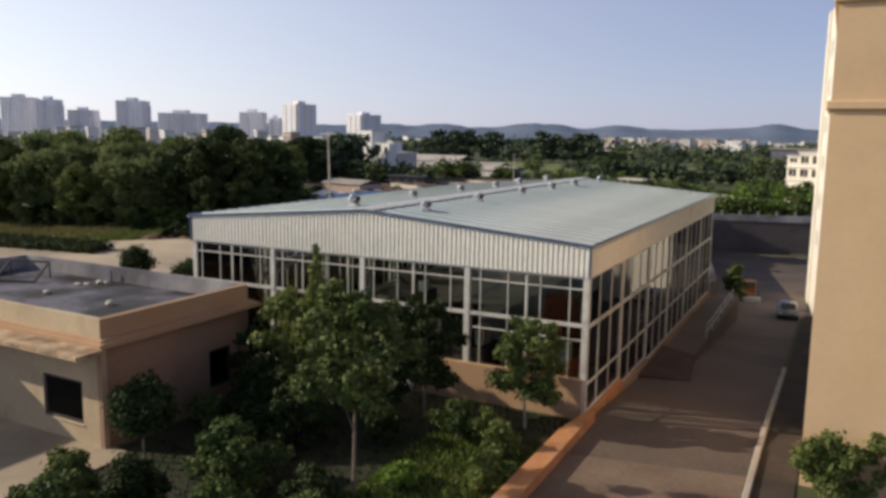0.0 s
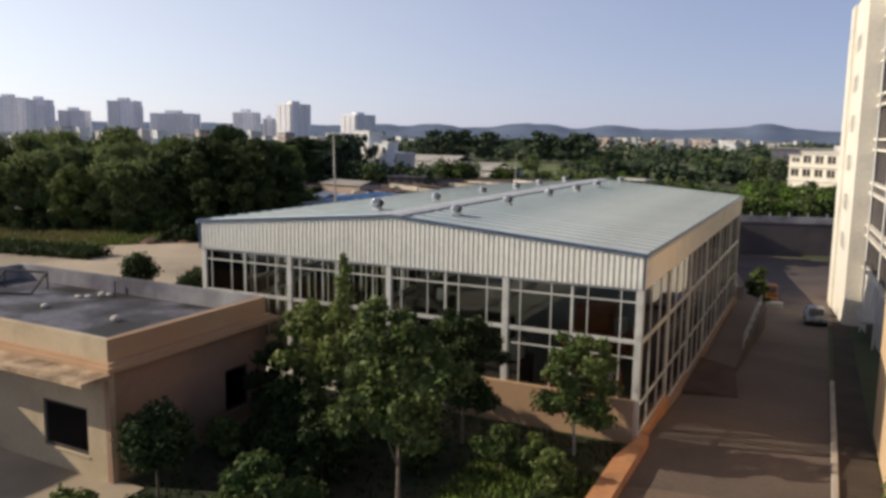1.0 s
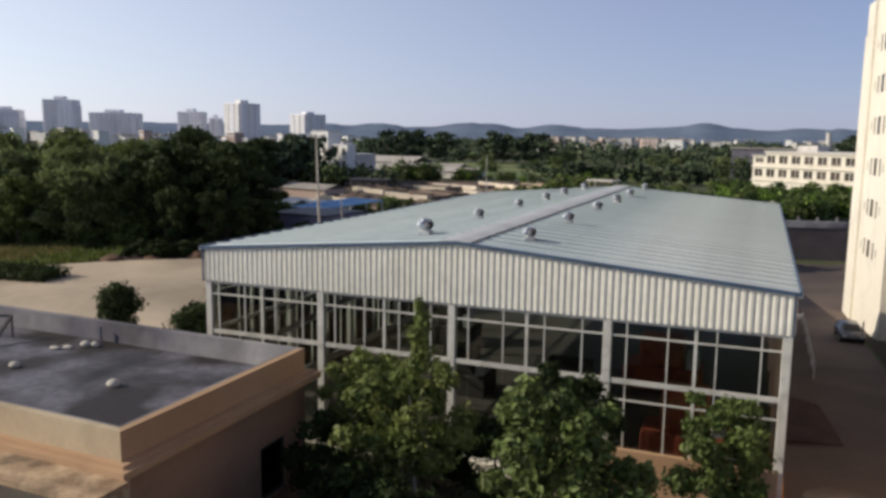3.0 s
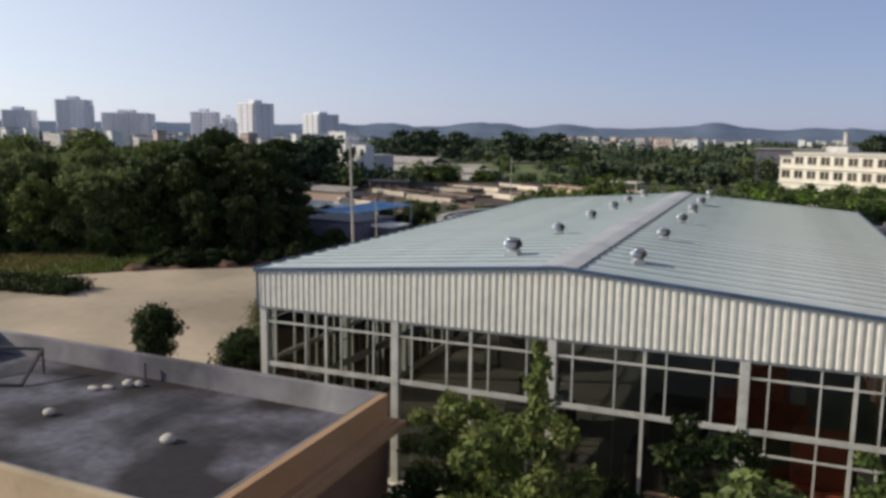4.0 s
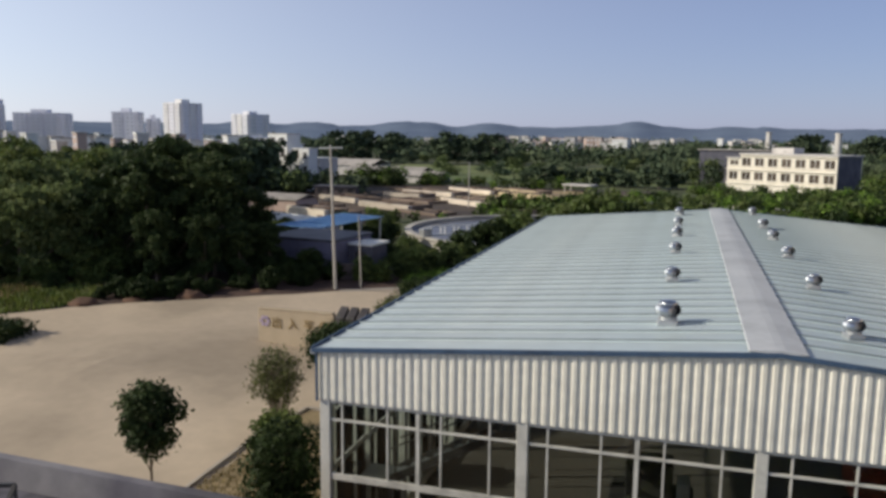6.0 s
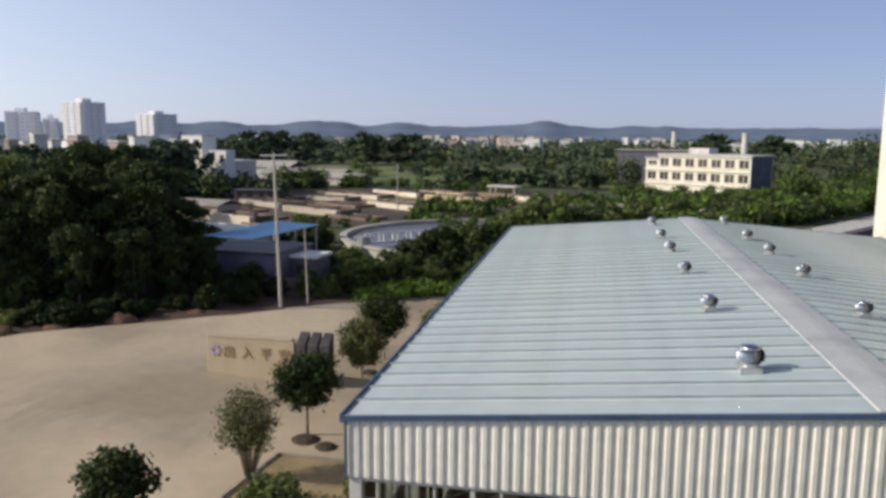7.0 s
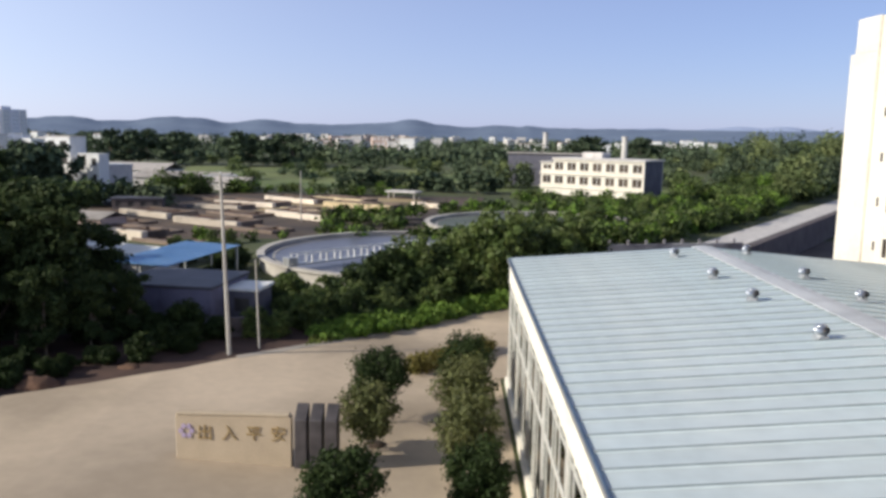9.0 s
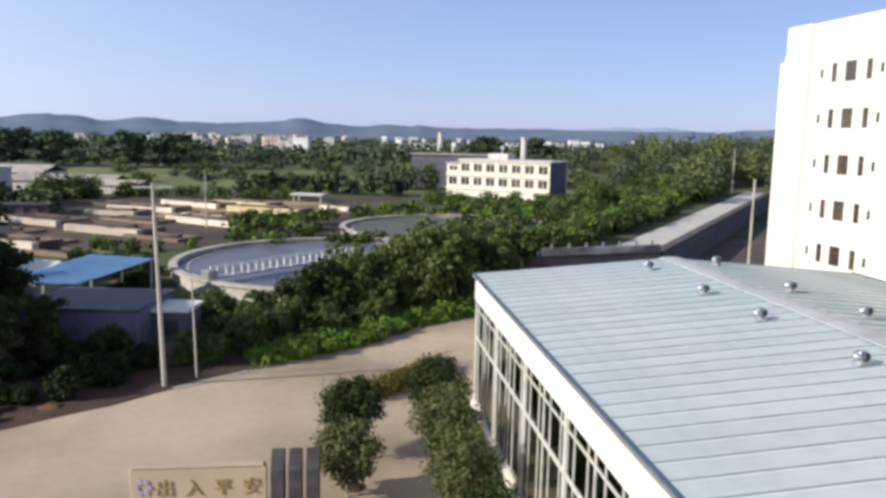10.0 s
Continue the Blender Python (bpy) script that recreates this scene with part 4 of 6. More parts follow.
hi = [bm.verts.new(v) for v in ((24.25, 10.2, -0.55), (27.0, 11.2, -0.78), (26.3, 16.99, -0.82), (24.25, 16.99, -0.4))]
bm.faces.new(hi)
bm.faces.new(lo[::-1])
for i in range(4):
    bm.faces.new((lo[i], lo[(i + 1) % 4], hi[(i + 1) % 4], hi[i]))
tagged(link("maroon_ramp", bm, MAROON), "dark maroon ramp up to the walkway", "ramp", kind="structure")
rail = thing("rail", "pale metal rail on the walkway edge", "rail", (26.3, 22, -0.85))
for k in range(6):
    part("post", boxed(-0.03, k * 3.0, 0, 0.03, k * 3.0 + 0.06, 1.0), WHITE_STEEL, rail)
for z in (0.5, 0.98):
    part("bar", boxed(-0.025, 0.0, z - 0.02, 0.025, 15.1, z + 0.03), WHITE_STEEL, rail)

wall_pts = [(13.5, 96.4), (37.2, 102.3), (127.0, 232.0)]
for i in range(2):
    p, q = Vector(wall_pts[i]), Vector(wall_pts[i + 1])
    nrm = Vector((q.y - p.y, p.x - q.x)).normalized()
    bm = bmesh.new()
    prism(bm, [p + nrm * 0.9, q + nrm * 0.9, q - nrm * 0.6, p - nrm * 0.6], -5.2, 0.35)
    bmesh.ops.recalc_face_normals(bm, faces=bm.faces[:])
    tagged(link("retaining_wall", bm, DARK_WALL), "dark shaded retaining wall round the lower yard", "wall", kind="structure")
    if i == 0:
        bm = bmesh.new()
        prism(bm, [p + nrm * 1.0, q + nrm * 1.0, q + nrm * 0.4, p + nrm * 0.4], 0.352, 1.35)
        bmesh.ops.recalc_face_normals(bm, faces=bm.faces[:])
        tagged(link("coping", bm, LINING), "grey-violet coping along the retaining wall", "coping", kind="structure")
        for k in range(9):
            c = p.lerp(q, (k + 0.5) / 9) + nrm * 0.7
            o = link("coping_post", boxed(-0.15, -0.15, 0, 0.15, 0.15, 0.6, bevel=0.02), LINING)
            o.location = (c.x, c.y, 1.35)
            tagged(o, "short plastered post on the retaining wall", "post", "posts on the retaining wall")
    bm = bmesh.new()
    if i:
        prism(bm, [p - nrm * 0.6, q - nrm * 0.6, q - nrm * 6.8, p - nrm * 6.8], -0.3, 0.1)
    else:
        prism(bm, [(25.0, 100.0), (36.5, 102.8), (31.8, 106.2)], -0.3, 0.1)
    bmesh.ops.recalc_face_normals(bm, faces=bm.faces[:])
    tagged(link("lane", bm, PALE), "pale concrete lane on top of the retaining wall", "lane", kind="structure")
bm = bmesh.new()
prism(bm, [(24.25, 38.6), (24.6, 40.0), (13.6, 96.4), (13.0, 96.0)], -5.2, 0.3)
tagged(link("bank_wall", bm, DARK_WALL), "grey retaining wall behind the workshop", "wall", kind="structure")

def tufts(name, label, outline, count, size, mat, seed, lift=0.0):
    """Grass blades over a box-shaped patch."""
    rng = np.random.default_rng(seed)
    (x0, y0, x1, y1) = outline
    px, py = rng.uniform(x0, x1, count), rng.uniform(y0, y1, count)
    verts, faces = [], []
    for i in range(count):
        if py[i] > 12 and py[i] < np.interp(px[i], EDGE_X, EDGE_Y) + 0.15 * math.sin(px[i] * 3.1):
            continue
        z = height(px[i], py[i]) + lift
        a = rng.uniform(0, 6.28)
        h = size * rng.uniform(0.4, 1.3)
        dx, dy = 0.22 * h * math.cos(a), 0.22 * h * math.sin(a)
        lx, ly = rng.uniform(-0.4, 0.4) * h, rng.uniform(-0.4, 0.4) * h
        n = len(verts)
        verts += [(px[i] - dx, py[i] - dy, z), (px[i] + dx, py[i] + dy, z), (px[i] + lx, py[i] + ly, z + h)]
        faces.append((n, n + 1, n + 2))
    me = bpy.data.meshes.new(name)
    me.from_pydata(verts, [], faces)
    me.materials.append(mat)
    tagged(new(name, me), label, "grass", kind="stuff")


# ---- the yard ----
sg = thing("sign_wall", "pale stone sign wall with gilt lettering in the yard", "sign", (-10.85, 24.2, 0.66))
part("slab", boxed(-5.3, 0, -0.4, 0, 0.35, 2.35, bevel=0.03), SIGN_STONE, sg)
part("coping", boxed(-5.25, -0.04, 2.352, -0.1, 0.39, 2.45, bevel=0.02), SIGN_STONE, sg)
for i, ch in enumerate("出入平安"):
    cu = bpy.data.curves.new("letter", "FONT")
    cu.body, cu.size, cu.extrude, cu.align_x = ch, 0.76, 0.02, "CENTER"
    o = new("letter", cu)
    cu.materials.append(GOLD)
    o.parent = sg
    o.matrix_basis = pose(-3.95 + i * 1.12, -0.03, 1.25, 90, 0, 0)
bm = bmesh.new()
for k in range(6):
    a = k * math.pi / 3
    bmesh.ops.create_cone(bm, cap_ends=True, segments=12, radius1=0.11, radius2=0.11, depth=0.05, matrix=pose(-4.8 + 0.25 * math.cos(a), -0.03, 1.6 + 0.25 * math.sin(a), 90, 0, 0))
part("emblem", bm, PURPLE, sg, "round violet petal emblem")
sl = thing("slab_sculpture", "three upright dark slate slabs with slanted tops", "sculpture", (-10.7, 24.1, 0.6))
for i in range(3):
    bm = bmesh.new()
    vs = box(bm, i * 0.7, 0, -0.4, i * 0.7 + 0.56, 0.9, 2.4, bevel=0.03)
    for v in bm.verts:
        if v.co.z > 2.0:
            v.co.z += 0.6 * v.co.y - 0.1
    part("slab", bm, SLATE, sl)

YT = "trees in the yard"
def ball(z, r, n, seed, flat=0.9, gap=0.34):
    """Clumps round a globe-shaped crown."""
    g = random.Random(seed)
    out = [(0, 0, z, r * 0.6, r * 0.6, r * 0.55 * flat)]
    for i in range(n):
        a, u = i * 2.4 + g.uniform(-0.3, 0.3), 1 - 2 * (i + 0.5) / n
        q = r * math.sqrt(1 - u * u) * 0.68
        c = r * g.uniform(gap * 0.75, gap * 1.25)
        out.append((q * math.cos(a), q * math.sin(a), z + u * r * 0.72 * flat, c, c, c * 0.85))
    return out


tree("slim young evergreen tree with a rounded crown in the yard", 5.7, 1.6, on(-8.3, 3.19), 11, leaves=2100, leaf=0.15, mat=LEAF_WOOD, bark=BARK, trunk_r=0.08, group=YT, clumps=ball(4.0, 1.2, 19, 11, 1.3))
tree("young evergreen tree in a soil ring in the yard", 4.6, 1.4, on(-7.55, 17.36), 12, leaves=3000, leaf=0.15, mat=LEAF_DARK, bark=BARK, trunk_r=0.09, group=YT, clumps=ball(2.75, 1.6, 17, 12))
# fan of bare twigs with thin brown foliage
tw = tree("vase-shaped brownish shrub with many bare twigs", 3.9, 1.5, on(-8.3, 12.36), 13, leaves=2300, leaf=0.10, mat=LEAF_OLIVE, bark=BARK, trunk_r=0.05, group=YT, category="shrub", name="shrub", clumps=ball(2.6, 1.45, 16, 13, 0.95))
bm = bmesh.new()
for k in range(38):
    a, q = k * 2.4, 0.25 + 1.25 * ((k * 7) % 19) / 19
    foot = Vector((0.1 * math.cos(a), 0.1 * math.sin(a), 0))
    tip = Vector((q * math.cos(a), q * math.sin(a), 3.9 - 0.5 * q * q))
    mid = foot.lerp(tip, 0.5) * 1.0 + Vector((0, 0, 0.15))
    tube(bm, foot, mid, 0.028, 0.018, 5)
    tube(bm, mid, tip, 0.018, 0.006, 5)
tagged(part("twig_fan", bm, BARK, tw, "thin brown upright twigs"), kind="stuff")
tree("olive-green round tree beside the sign slabs", 4.0, 1.3, on(-7.6, 26.6), 14, leaves=3000, leaf=0.14, mat=LEAF_OLIVE, bark=PALE_BARK, trunk_r=0.09, group=YT, clumps=ball(2.15, 1.5, 18, 14, 1.05))
tree("round clipped dark evergreen tree in the yard", 4.7, 1.6, on(-7.35, 30.7), 15, leaves=4200, leaf=0.13, mat=LEAF_DARK, bark=PALE_BARK, trunk_r=0.1, group=YT, clumps=ball(2.85, 1.65, 22, 15))
tree("tall dense dark bush by the workshop corner", 5.2, 1.3, on(-2.3, 1.96), 16, leaves=5200, leaf=0.14, mat=LEAF_DARK, bark=BARK, trunk_r=0.07, category="bush", name="bush", clumps=ball(3.9, 1.4, 14, 16) + ball(2.2, 1.6, 14, 116) + ball(1.0, 1.4, 10, 216))
tree("spiky light-leaved shrub by the workshop corner", 4.4, 1.0, on(-3.9, 4.53), 17, leaves=1500, leaf=0.15, mat=LEAF_LIGHT, bark=BARK, trunk_r=0.06, category="bush", name="bush", clumps=ball(3.4, 1.1, 12, 17))
for i, (x, y, h, r) in enumerate(((-2.7, 34.2, 4.4, 1.75), (-2.8, 29.4, 4.5, 1.8), (-2.7, 24.6, 4.1, 1.7), (-2.5, 19.6, 3.8, 1.5), (-2.2, 14.4, 3.3, 1.3), (-2.0, 9.2, 3.0, 1.2))):
    tree("rounded evergreen tree along the workshop wall", h, r, on(x, y), 20 + i, leaves=3400, leaf=0.14, mat=(LEAF_DARK, LEAF_OLIVE, LEAF_OLIVE)[i % 3], bark=BARK, trunk_r=0.08, group="trees along the workshop wall", clumps=ball(h - r * 0.95, r, 18, 20 + i, 1.05))
# soil rings under trees, a dark patch beside one, planted bed and its kerb
for x, y, r in ((-7.5, 16.8, 0.72), (-6.3, 16.3, 0.55), (-7.4, 27.6, 0.6)):
    bm = bmesh.new()
    lathe(bm, [(0.01, 0.16), (r * 0.6, 0.12), (r, -0.02)], 18)
    for v in bm.verts:
        v.co.z += 0.03 * noise.noise(v.co * 5)
    o = link("dark_ring", bm, SOIL)
    o.location = on(x, y, 0.075)
    tagged(o, "round dark patch in the paving", "soil", kind="structure")
tagged(sheet("flower_bed", [(-8.4, 2.0), (-0.5, 2.0), (-0.5, 15.3), (-7.9, 14.8)], 1.0, 0.1, BED), "planted dry grassy bed beside the workshop", "bed")
for p, q in (((-8.6, 2.0), (-8.6, 10.6)), ((-8.6, 10.6), (-8.0, 14.9)), ((-8.0, 14.9), (-0.5, 15.4))):
    n = max(1, round((Vector(q) - Vector(p)).length / 1.0))
    for k in range(n):
        a, b = Vector(p).lerp(Vector(q), (k + 0.01) / n), Vector(p).lerp(Vector(q), (k + 0.99) / n)
        bm = bmesh.new()
        beam(bm, (*a, height(*a) + 0.1), (*b, height(*b) + 0.1), 0.14, 0.2)
        tagged(link("edging_stone", bm, KERB), "pale edging stone round a planted bed", "kerb", "edging stones of the beds")
tufts("bed_grass", "short dry grass in the planted bed", (-8.3, 2.2, -0.6, 11.9), 5000, 0.16, DRY_GRASS, 31, 0.1)
for i in range(6):
    f = (i + 0.5) / 6
    hx, hy = -6.2 + 5.2 * f, 39.9 + 6.6 * f
    hd = thing("hedge", "low clipped yellowish-green hedge across the yard path", "hedge", on(hx, hy), 52, "low hedges by the path")
    part("foliage", leaf_mesh("foliage", [(j * 0.6 - 0.6, 0, 0.6, 0.62, 0.8, 0.55) for j in range(3)], 1500, 0.11, 700 + i, LEAF_OCHRE), None, hd)
    bm = bmesh.new()
    for j in range(3):
        tube(bm, (j * 0.6 - 0.6, 0, -0.1), (j * 0.6 - 0.6, 0, 0.6), 0.03, 0.02, 5)
    part("stems", bm, BARK, hd)

# ---- garden before the workshop ----
GT = "garden trees"


def loose(z0, z1, r, n, seed):
    """Small separate leaf clumps on a broad uneven crown, fuller below."""
    g = random.Random(seed)
    out = []
    for i in range(n):
        f = (i + g.random()) / n
        w = r * math.sin(math.pi * (0.16 + 0.68 * f)) ** 0.6
        a = i * 2.4 + g.uniform(-0.5, 0.5)
        q = w * g.uniform(0.25, 1.0)
        c = g.uniform(0.34, 0.62) * (1 - 0.25 * f)
        out.append((q * math.cos(a), q * math.sin(a), z0 + (z1 - z0) * f, c, c, c * 0.72))
    return out


tree("tall leafy garden tree with a narrow leading shoot", 8.0, 2.0, on(12.8, -5.52), 31, 0.3, 20, 4600, 0.18, LEAF_LIGHT, PALE_BARK, 0.11, group=GT,
     clumps=[(a - 0.45, b, c, *d) for a, b, c, *d in loose(2.4, 5.5, 2.2, 34, 131)] + [(0, 0, 7.8, 0.16, 0.16, 0.3), (0.12, 0, 7.3, 0.26, 0.22, 0.3), (-0.1, 0.05, 6.85, 0.28, 0.3, 0.28), (0.12, -0.1, 6.4, 0.32, 0.32, 0.32), (0.0, 0.0, 5.9, 0.4, 0.4, 0.35)])
tree("broad leafy garden tree with a pale slim trunk", 7.8, 2.0, on(18.9, -11.78), 36, 0.34, 20, 5600, 0.18, LEAF, BARK, 0.1, group=GT,
     clumps=loose(3.5, 7.4, 2.15, 34, 136) + [(-0.7, -0.2, 7.55, 0.35, 0.35, 0.35)])
tree("leafy young tree before the workshop corner", 5.1, 1.5, on(22.0, -2.45), 32, 0.34, 14, 3300, 0.16, LEAF, PALE_BARK, 0.08, group=GT, clumps=loose(1.7, 4.9, 1.6, 24, 132))
tree("dark garden tree before the workshop front", 5.6, 1.7, on(17.4, -3.51), 33, 0.3, 14, 3000, 0.17, LEAF_DARK, BARK, 0.1, group=GT, clumps=loose(2.0, 5.5, 1.8, 24, 133))
tree("dark bushy tree beside the low building", 3.4, 1.7, on(12.4, -8.39), 34, 0.08, 14, 3600, 0.17, LEAF_DARK, BARK, 0.1, group=GT)
tree("leafy low garden tree beside the low building", 3.0, 1.25, on(14.6, -13.47), 35, 0.1, 14, 2600, 0.17, LEAF, BARK, 0.09, group=GT)
tree("dark bush in the garden bed by the workshop", 3.6, 1.7, on(14.6, -3.09), 37, 0.05, 12, 3000, 0.17, LEAF_DARK, BARK, 0.08, group=GT)
tree("leafy tree between the low building and the workshop", 5.5, 1.7, on(9.7, -3.2), 38, 0.2, 14, 3400, 0.17, LEAF_LIGHT, BARK, 0.08, group=GT, clumps=loose(2.2, 5.2, 1.75, 24, 138))
tree("low leafy bush in the garden bed", 3.0, 1.6, on(14.4, -9.45), 39, 0.05, 12, 2800, 0.17, LEAF_DARK, BARK, 0.08, group=GT)
tree("leafy bush in the garden bed before the glazing", 1.9, 0.9, on(19.9, -5.21), 40, 0.1, 12, 2600, 0.16, LEAF, BARK, 0.07, group=GT)
for i, (x, y, h, r, m) in enumerate(((9.4, -5.63, 3.9, 1.4, LEAF_DARK), (10.6, -7.33, 2.8, 1.5, LEAF_DARK), (9.5, -9.02, 1.6, 0.9, LEAF), (13.8, -8.0, 2.9, 1.5, LEAF_WOOD), (14.6, -13.0, 1.9, 1.5, LEAF), (18.4, -13.6, 1.5, 1.1, LEAF_WOOD), (16.8, -16.23, 2.0, 1.3, LEAF), (17.2, -7.11, 1.8, 1.1, LEAF_DARK), (21.2, -4.99, 1.7, 0.8, LEAF_LIGHT), (11.8, -2.24, 2.6, 1.2, LEAF_DARK), (13.2, -16.65, 2.2, 1.3, LEAF_DARK), (20.0, -10.29, 0.9, 0.9, LEAF_VIVID), (19.8, -16.02, 1.9, 1.2, LEAF), (10.2, -16.55, 2.0, 1.3, LEAF_LIGHT), (22.2, -6.05, 1.7, 0.9, LEAF_LIGHT), (22.8, -8.81, 1.1, 0.8, GRASS), (12.0, -18.88, 2.2, 1.4, LEAF), (34.2, -3.93, 2.6, 1.5, LEAF_LIGHT), (36.2, -2.66, 2.9, 1.6, LEAF_LIGHT), (38.5, -3.51, 2.6, 1.5, LEAF))):
    tree("leafy shrub growing in the garden bed", h, r, on(x, y), 50 + i, 0.05, 10, 2200, 0.15, m, BARK, 0.05, group="garden shrubs", category="shrub", name="shrub")

# sunlit patch in a bright blade tone, shaded rest in a dark one
tufts("garden_grass", "bright green uneven garden grass", (18.6, -19, 23.9, -4.5), 12000, 0.2, LAWN_GRASS, 5)
tufts("shade_grass", "dark sparse garden weeds in the shade", (9, -30, 23.9, -0.6), 9000, 0.22, LEAF_DARK, 6)

tree("small brownish-green tree with a bare trunk by the low building", 3.4, 1.2, on(10.0, -13.2), 41, 0.3, 12, 3000, 0.16, LEAF_WOOD, BARK, 0.07, group=GT, clumps=ball(2.3, 1.35, 16, 41, 0.8))
tree("small leafy tree beside the road past the workshop", 4.4, 1.1, on(25.2, 49.5), 44, 0.2, 12, 2200, 0.2, LEAF, BARK, 0.07, group=GT)

# ---- belt of tall trees behind the yard ----
rng = random.Random(7)
kinds = []
for i, (h, r, m) in enumerate(((12.5, 4.2, LEAF_LIGHT), (11.0, 3.8, LEAF_BELT), (13.0, 3.6, LEAF_WOOD), (9.5, 3.6, LEAF), (11.5, 4.0, LEAF_BELT))):
    t = tree("tall dense dark green broadleaf tree in the belt", h, r, (0, 0, -50), 70 + i, 0.1, 26, 6800, 0.28, m, BARK, 0.22, taper=0.45, group="belt of tall trees")
    kinds.append([t, False])


def put_tree(kind, x, y, s=1.0):
    m = pose(x, y, height(x, y) - 0.1, 0, 0, rng.uniform(0, 360)) @ Matrix.Diagonal((s * rng.uniform(0.9, 1.1), s * rng.uniform(0.9, 1.1), s, 1))
    src, used = kinds[kind]
    if used:
        o = copy_thing(src, Matrix.Identity(4))
    else:
        kinds[kind][1] = True
        o = src
    o.matrix_basis = m


edge = [(-62, 28), (-50, 31.8), (-40, 35.8), (-31.2, 42.5)]
for k in range(5):
    for i in range(11):
        f = (i + rng.uniform(-0.3, 0.3)) / 10 * 2.999
        j = min(int(max(f, 0)), 2)
        ex = edge[j][0] + (edge[j + 1][0] - edge[j][0]) * (f - j)
        ey = edge[j][1] + (edge[j + 1][1] - edge[j][1]) * (f - j)
        # leaf tone by place: darker where the belt is shaded, paler where hazed
        put_tree(2 if (k < 1 and ex > -42) or (k < 3 and ex > -35) else rng.choice((0, 1, 4, 4, 4)), ex - k * 4.2 + rng.uniform(-1.2, 1.2), ey + k * 6.5 + rng.uniform(-1.8, 1.8), rng.uniform(0.62, 1.04))
for x, y, k in ((-27.6, 40.6, 0.55), (-29.6, 38.6, 0.62), (-26.2, 43.4, 0.5), (-33, 36.5, 0.66)):
    put_tree(2, x, y, k * 0.8)
# three trees added to keep the sun off the pump house wall
put_tree(2, -30.8, 49.0, 0.62)
put_tree(2, -33.4, 45.8, 0.78)
put_tree(2, -36.8, 43.6, 0.72)
for x, y, k in ((-52, 41, 0.98), (-47, 46, 0.95), (-57, 47, 1.05), (-66, 44, 0.98)):
    put_tree(0, x, y, k)
for i in range(46):
    y = rng.uniform(66, 165)
    x = -30 - 0.62 * (y - 40) - rng.uniform(0, 60)
    put_tree(rng.randrange(4), x, y, rng.uniform(0.7, 0.98))

for i in range(14):
    put_tree(rng.choice((0, 2, 2)), -108 - 34 * (i + rng.random()) / 14, 178 + rng.uniform(-8, 8), rng.uniform(0.62, 0.8))

# hedge and scrub at the yard's edge
for i in range(6):
    clumps = [(j * 0.75, v, 0.5, 0.6, 0.8, 0.5) for j in range(4) for v in (-1.1, 0, 1.1)]
    h = thing("hedge", "low clipped dark green hedge block at the yard's edge", "hedge", on(-32.4 - i * 3.05, 18.2 - i * 0.35), 7, "hedges at the yard's edge")
    part("foliage", leaf_mesh("foliage", clumps, 2600, 0.13, 300 + i, LEAF_DARK), None, h)
    bm = bmesh.new()
    for j in range(4):
        tube(bm, (j * 0.75, 0, -0.2), (j * 0.75, 0, 0.6), 0.03, 0.02, 5)
    part("stems", bm, BARK, h)
tufts("edge_grass", "yellow-green rough grass at the yard's edge", (-66, 16, -34, 34), 16000, 0.45, GRASS, 24)
tufts("verge_grass", "yellowish rough grass along the wood's edge", (-66, 22, -40, 34), 9000, 0.5, DRY_GRASS, 21)
tufts("bank_grass", "bright green rough grass on the bank", (-14, 40, -4, 58), 10000, 0.4, GRASS, 22)
tufts("upper_bank_grass", "bright green rough grass on the bank beyond the yard", (-9, 49, 13, 78), 26000, 0.5, GRASS, 23)

# ---- scrub bank between yard and tanks ----
scrub = []
for i, (h, r, m) in enumerate(((4.2, 2.3, LEAF), (5.4, 2.7, LEAF_WOOD), (3.4, 2.0, LEAF_LIGHT), (6.2, 2.8, LEAF), (4.4, 2.3, LEAF_DARK), (3.6, 2.1, LEAF_DARK))):
    t = tree("dense wild shrub on the bank", h, r, (0, 0, -60), 400 + i, 0.02, 22, 2600, 0.24, m, BARK, 0.1, group="wild shrubs on the bank", category="shrub", name="wild_shrub")
    scrub.append([t, False])


cover = []
for i, (h, r) in enumerate(((1.5, 1.7), (1.1, 1.4))):
    t = tree("low bright green vine-covered mound on the bank", h, r, (0, 0, -60), 450 + i, 0.0, 18, 2400, 0.21, LEAF_VIVID, BARK, 0.05, group="low vines on the bank", category="shrub", name="vine_mound")
    cover.append([t, False])


def put_cover(x, y, s):
    k = rng.randrange(2)
    src, used = cover[k]
    o = copy_thing(src, Matrix.Identity(4)) if used else src
    cover[k][1] = True
    o.matrix_basis = pose(x, y, height(x, y) - 0.1, 0, 0, rng.uniform(0, 360)) @ Matrix.Diagonal((s, s, s * rng.uniform(0.8, 1.1), 1))


far_scrub, far_vivid, far_dark = [], [], []


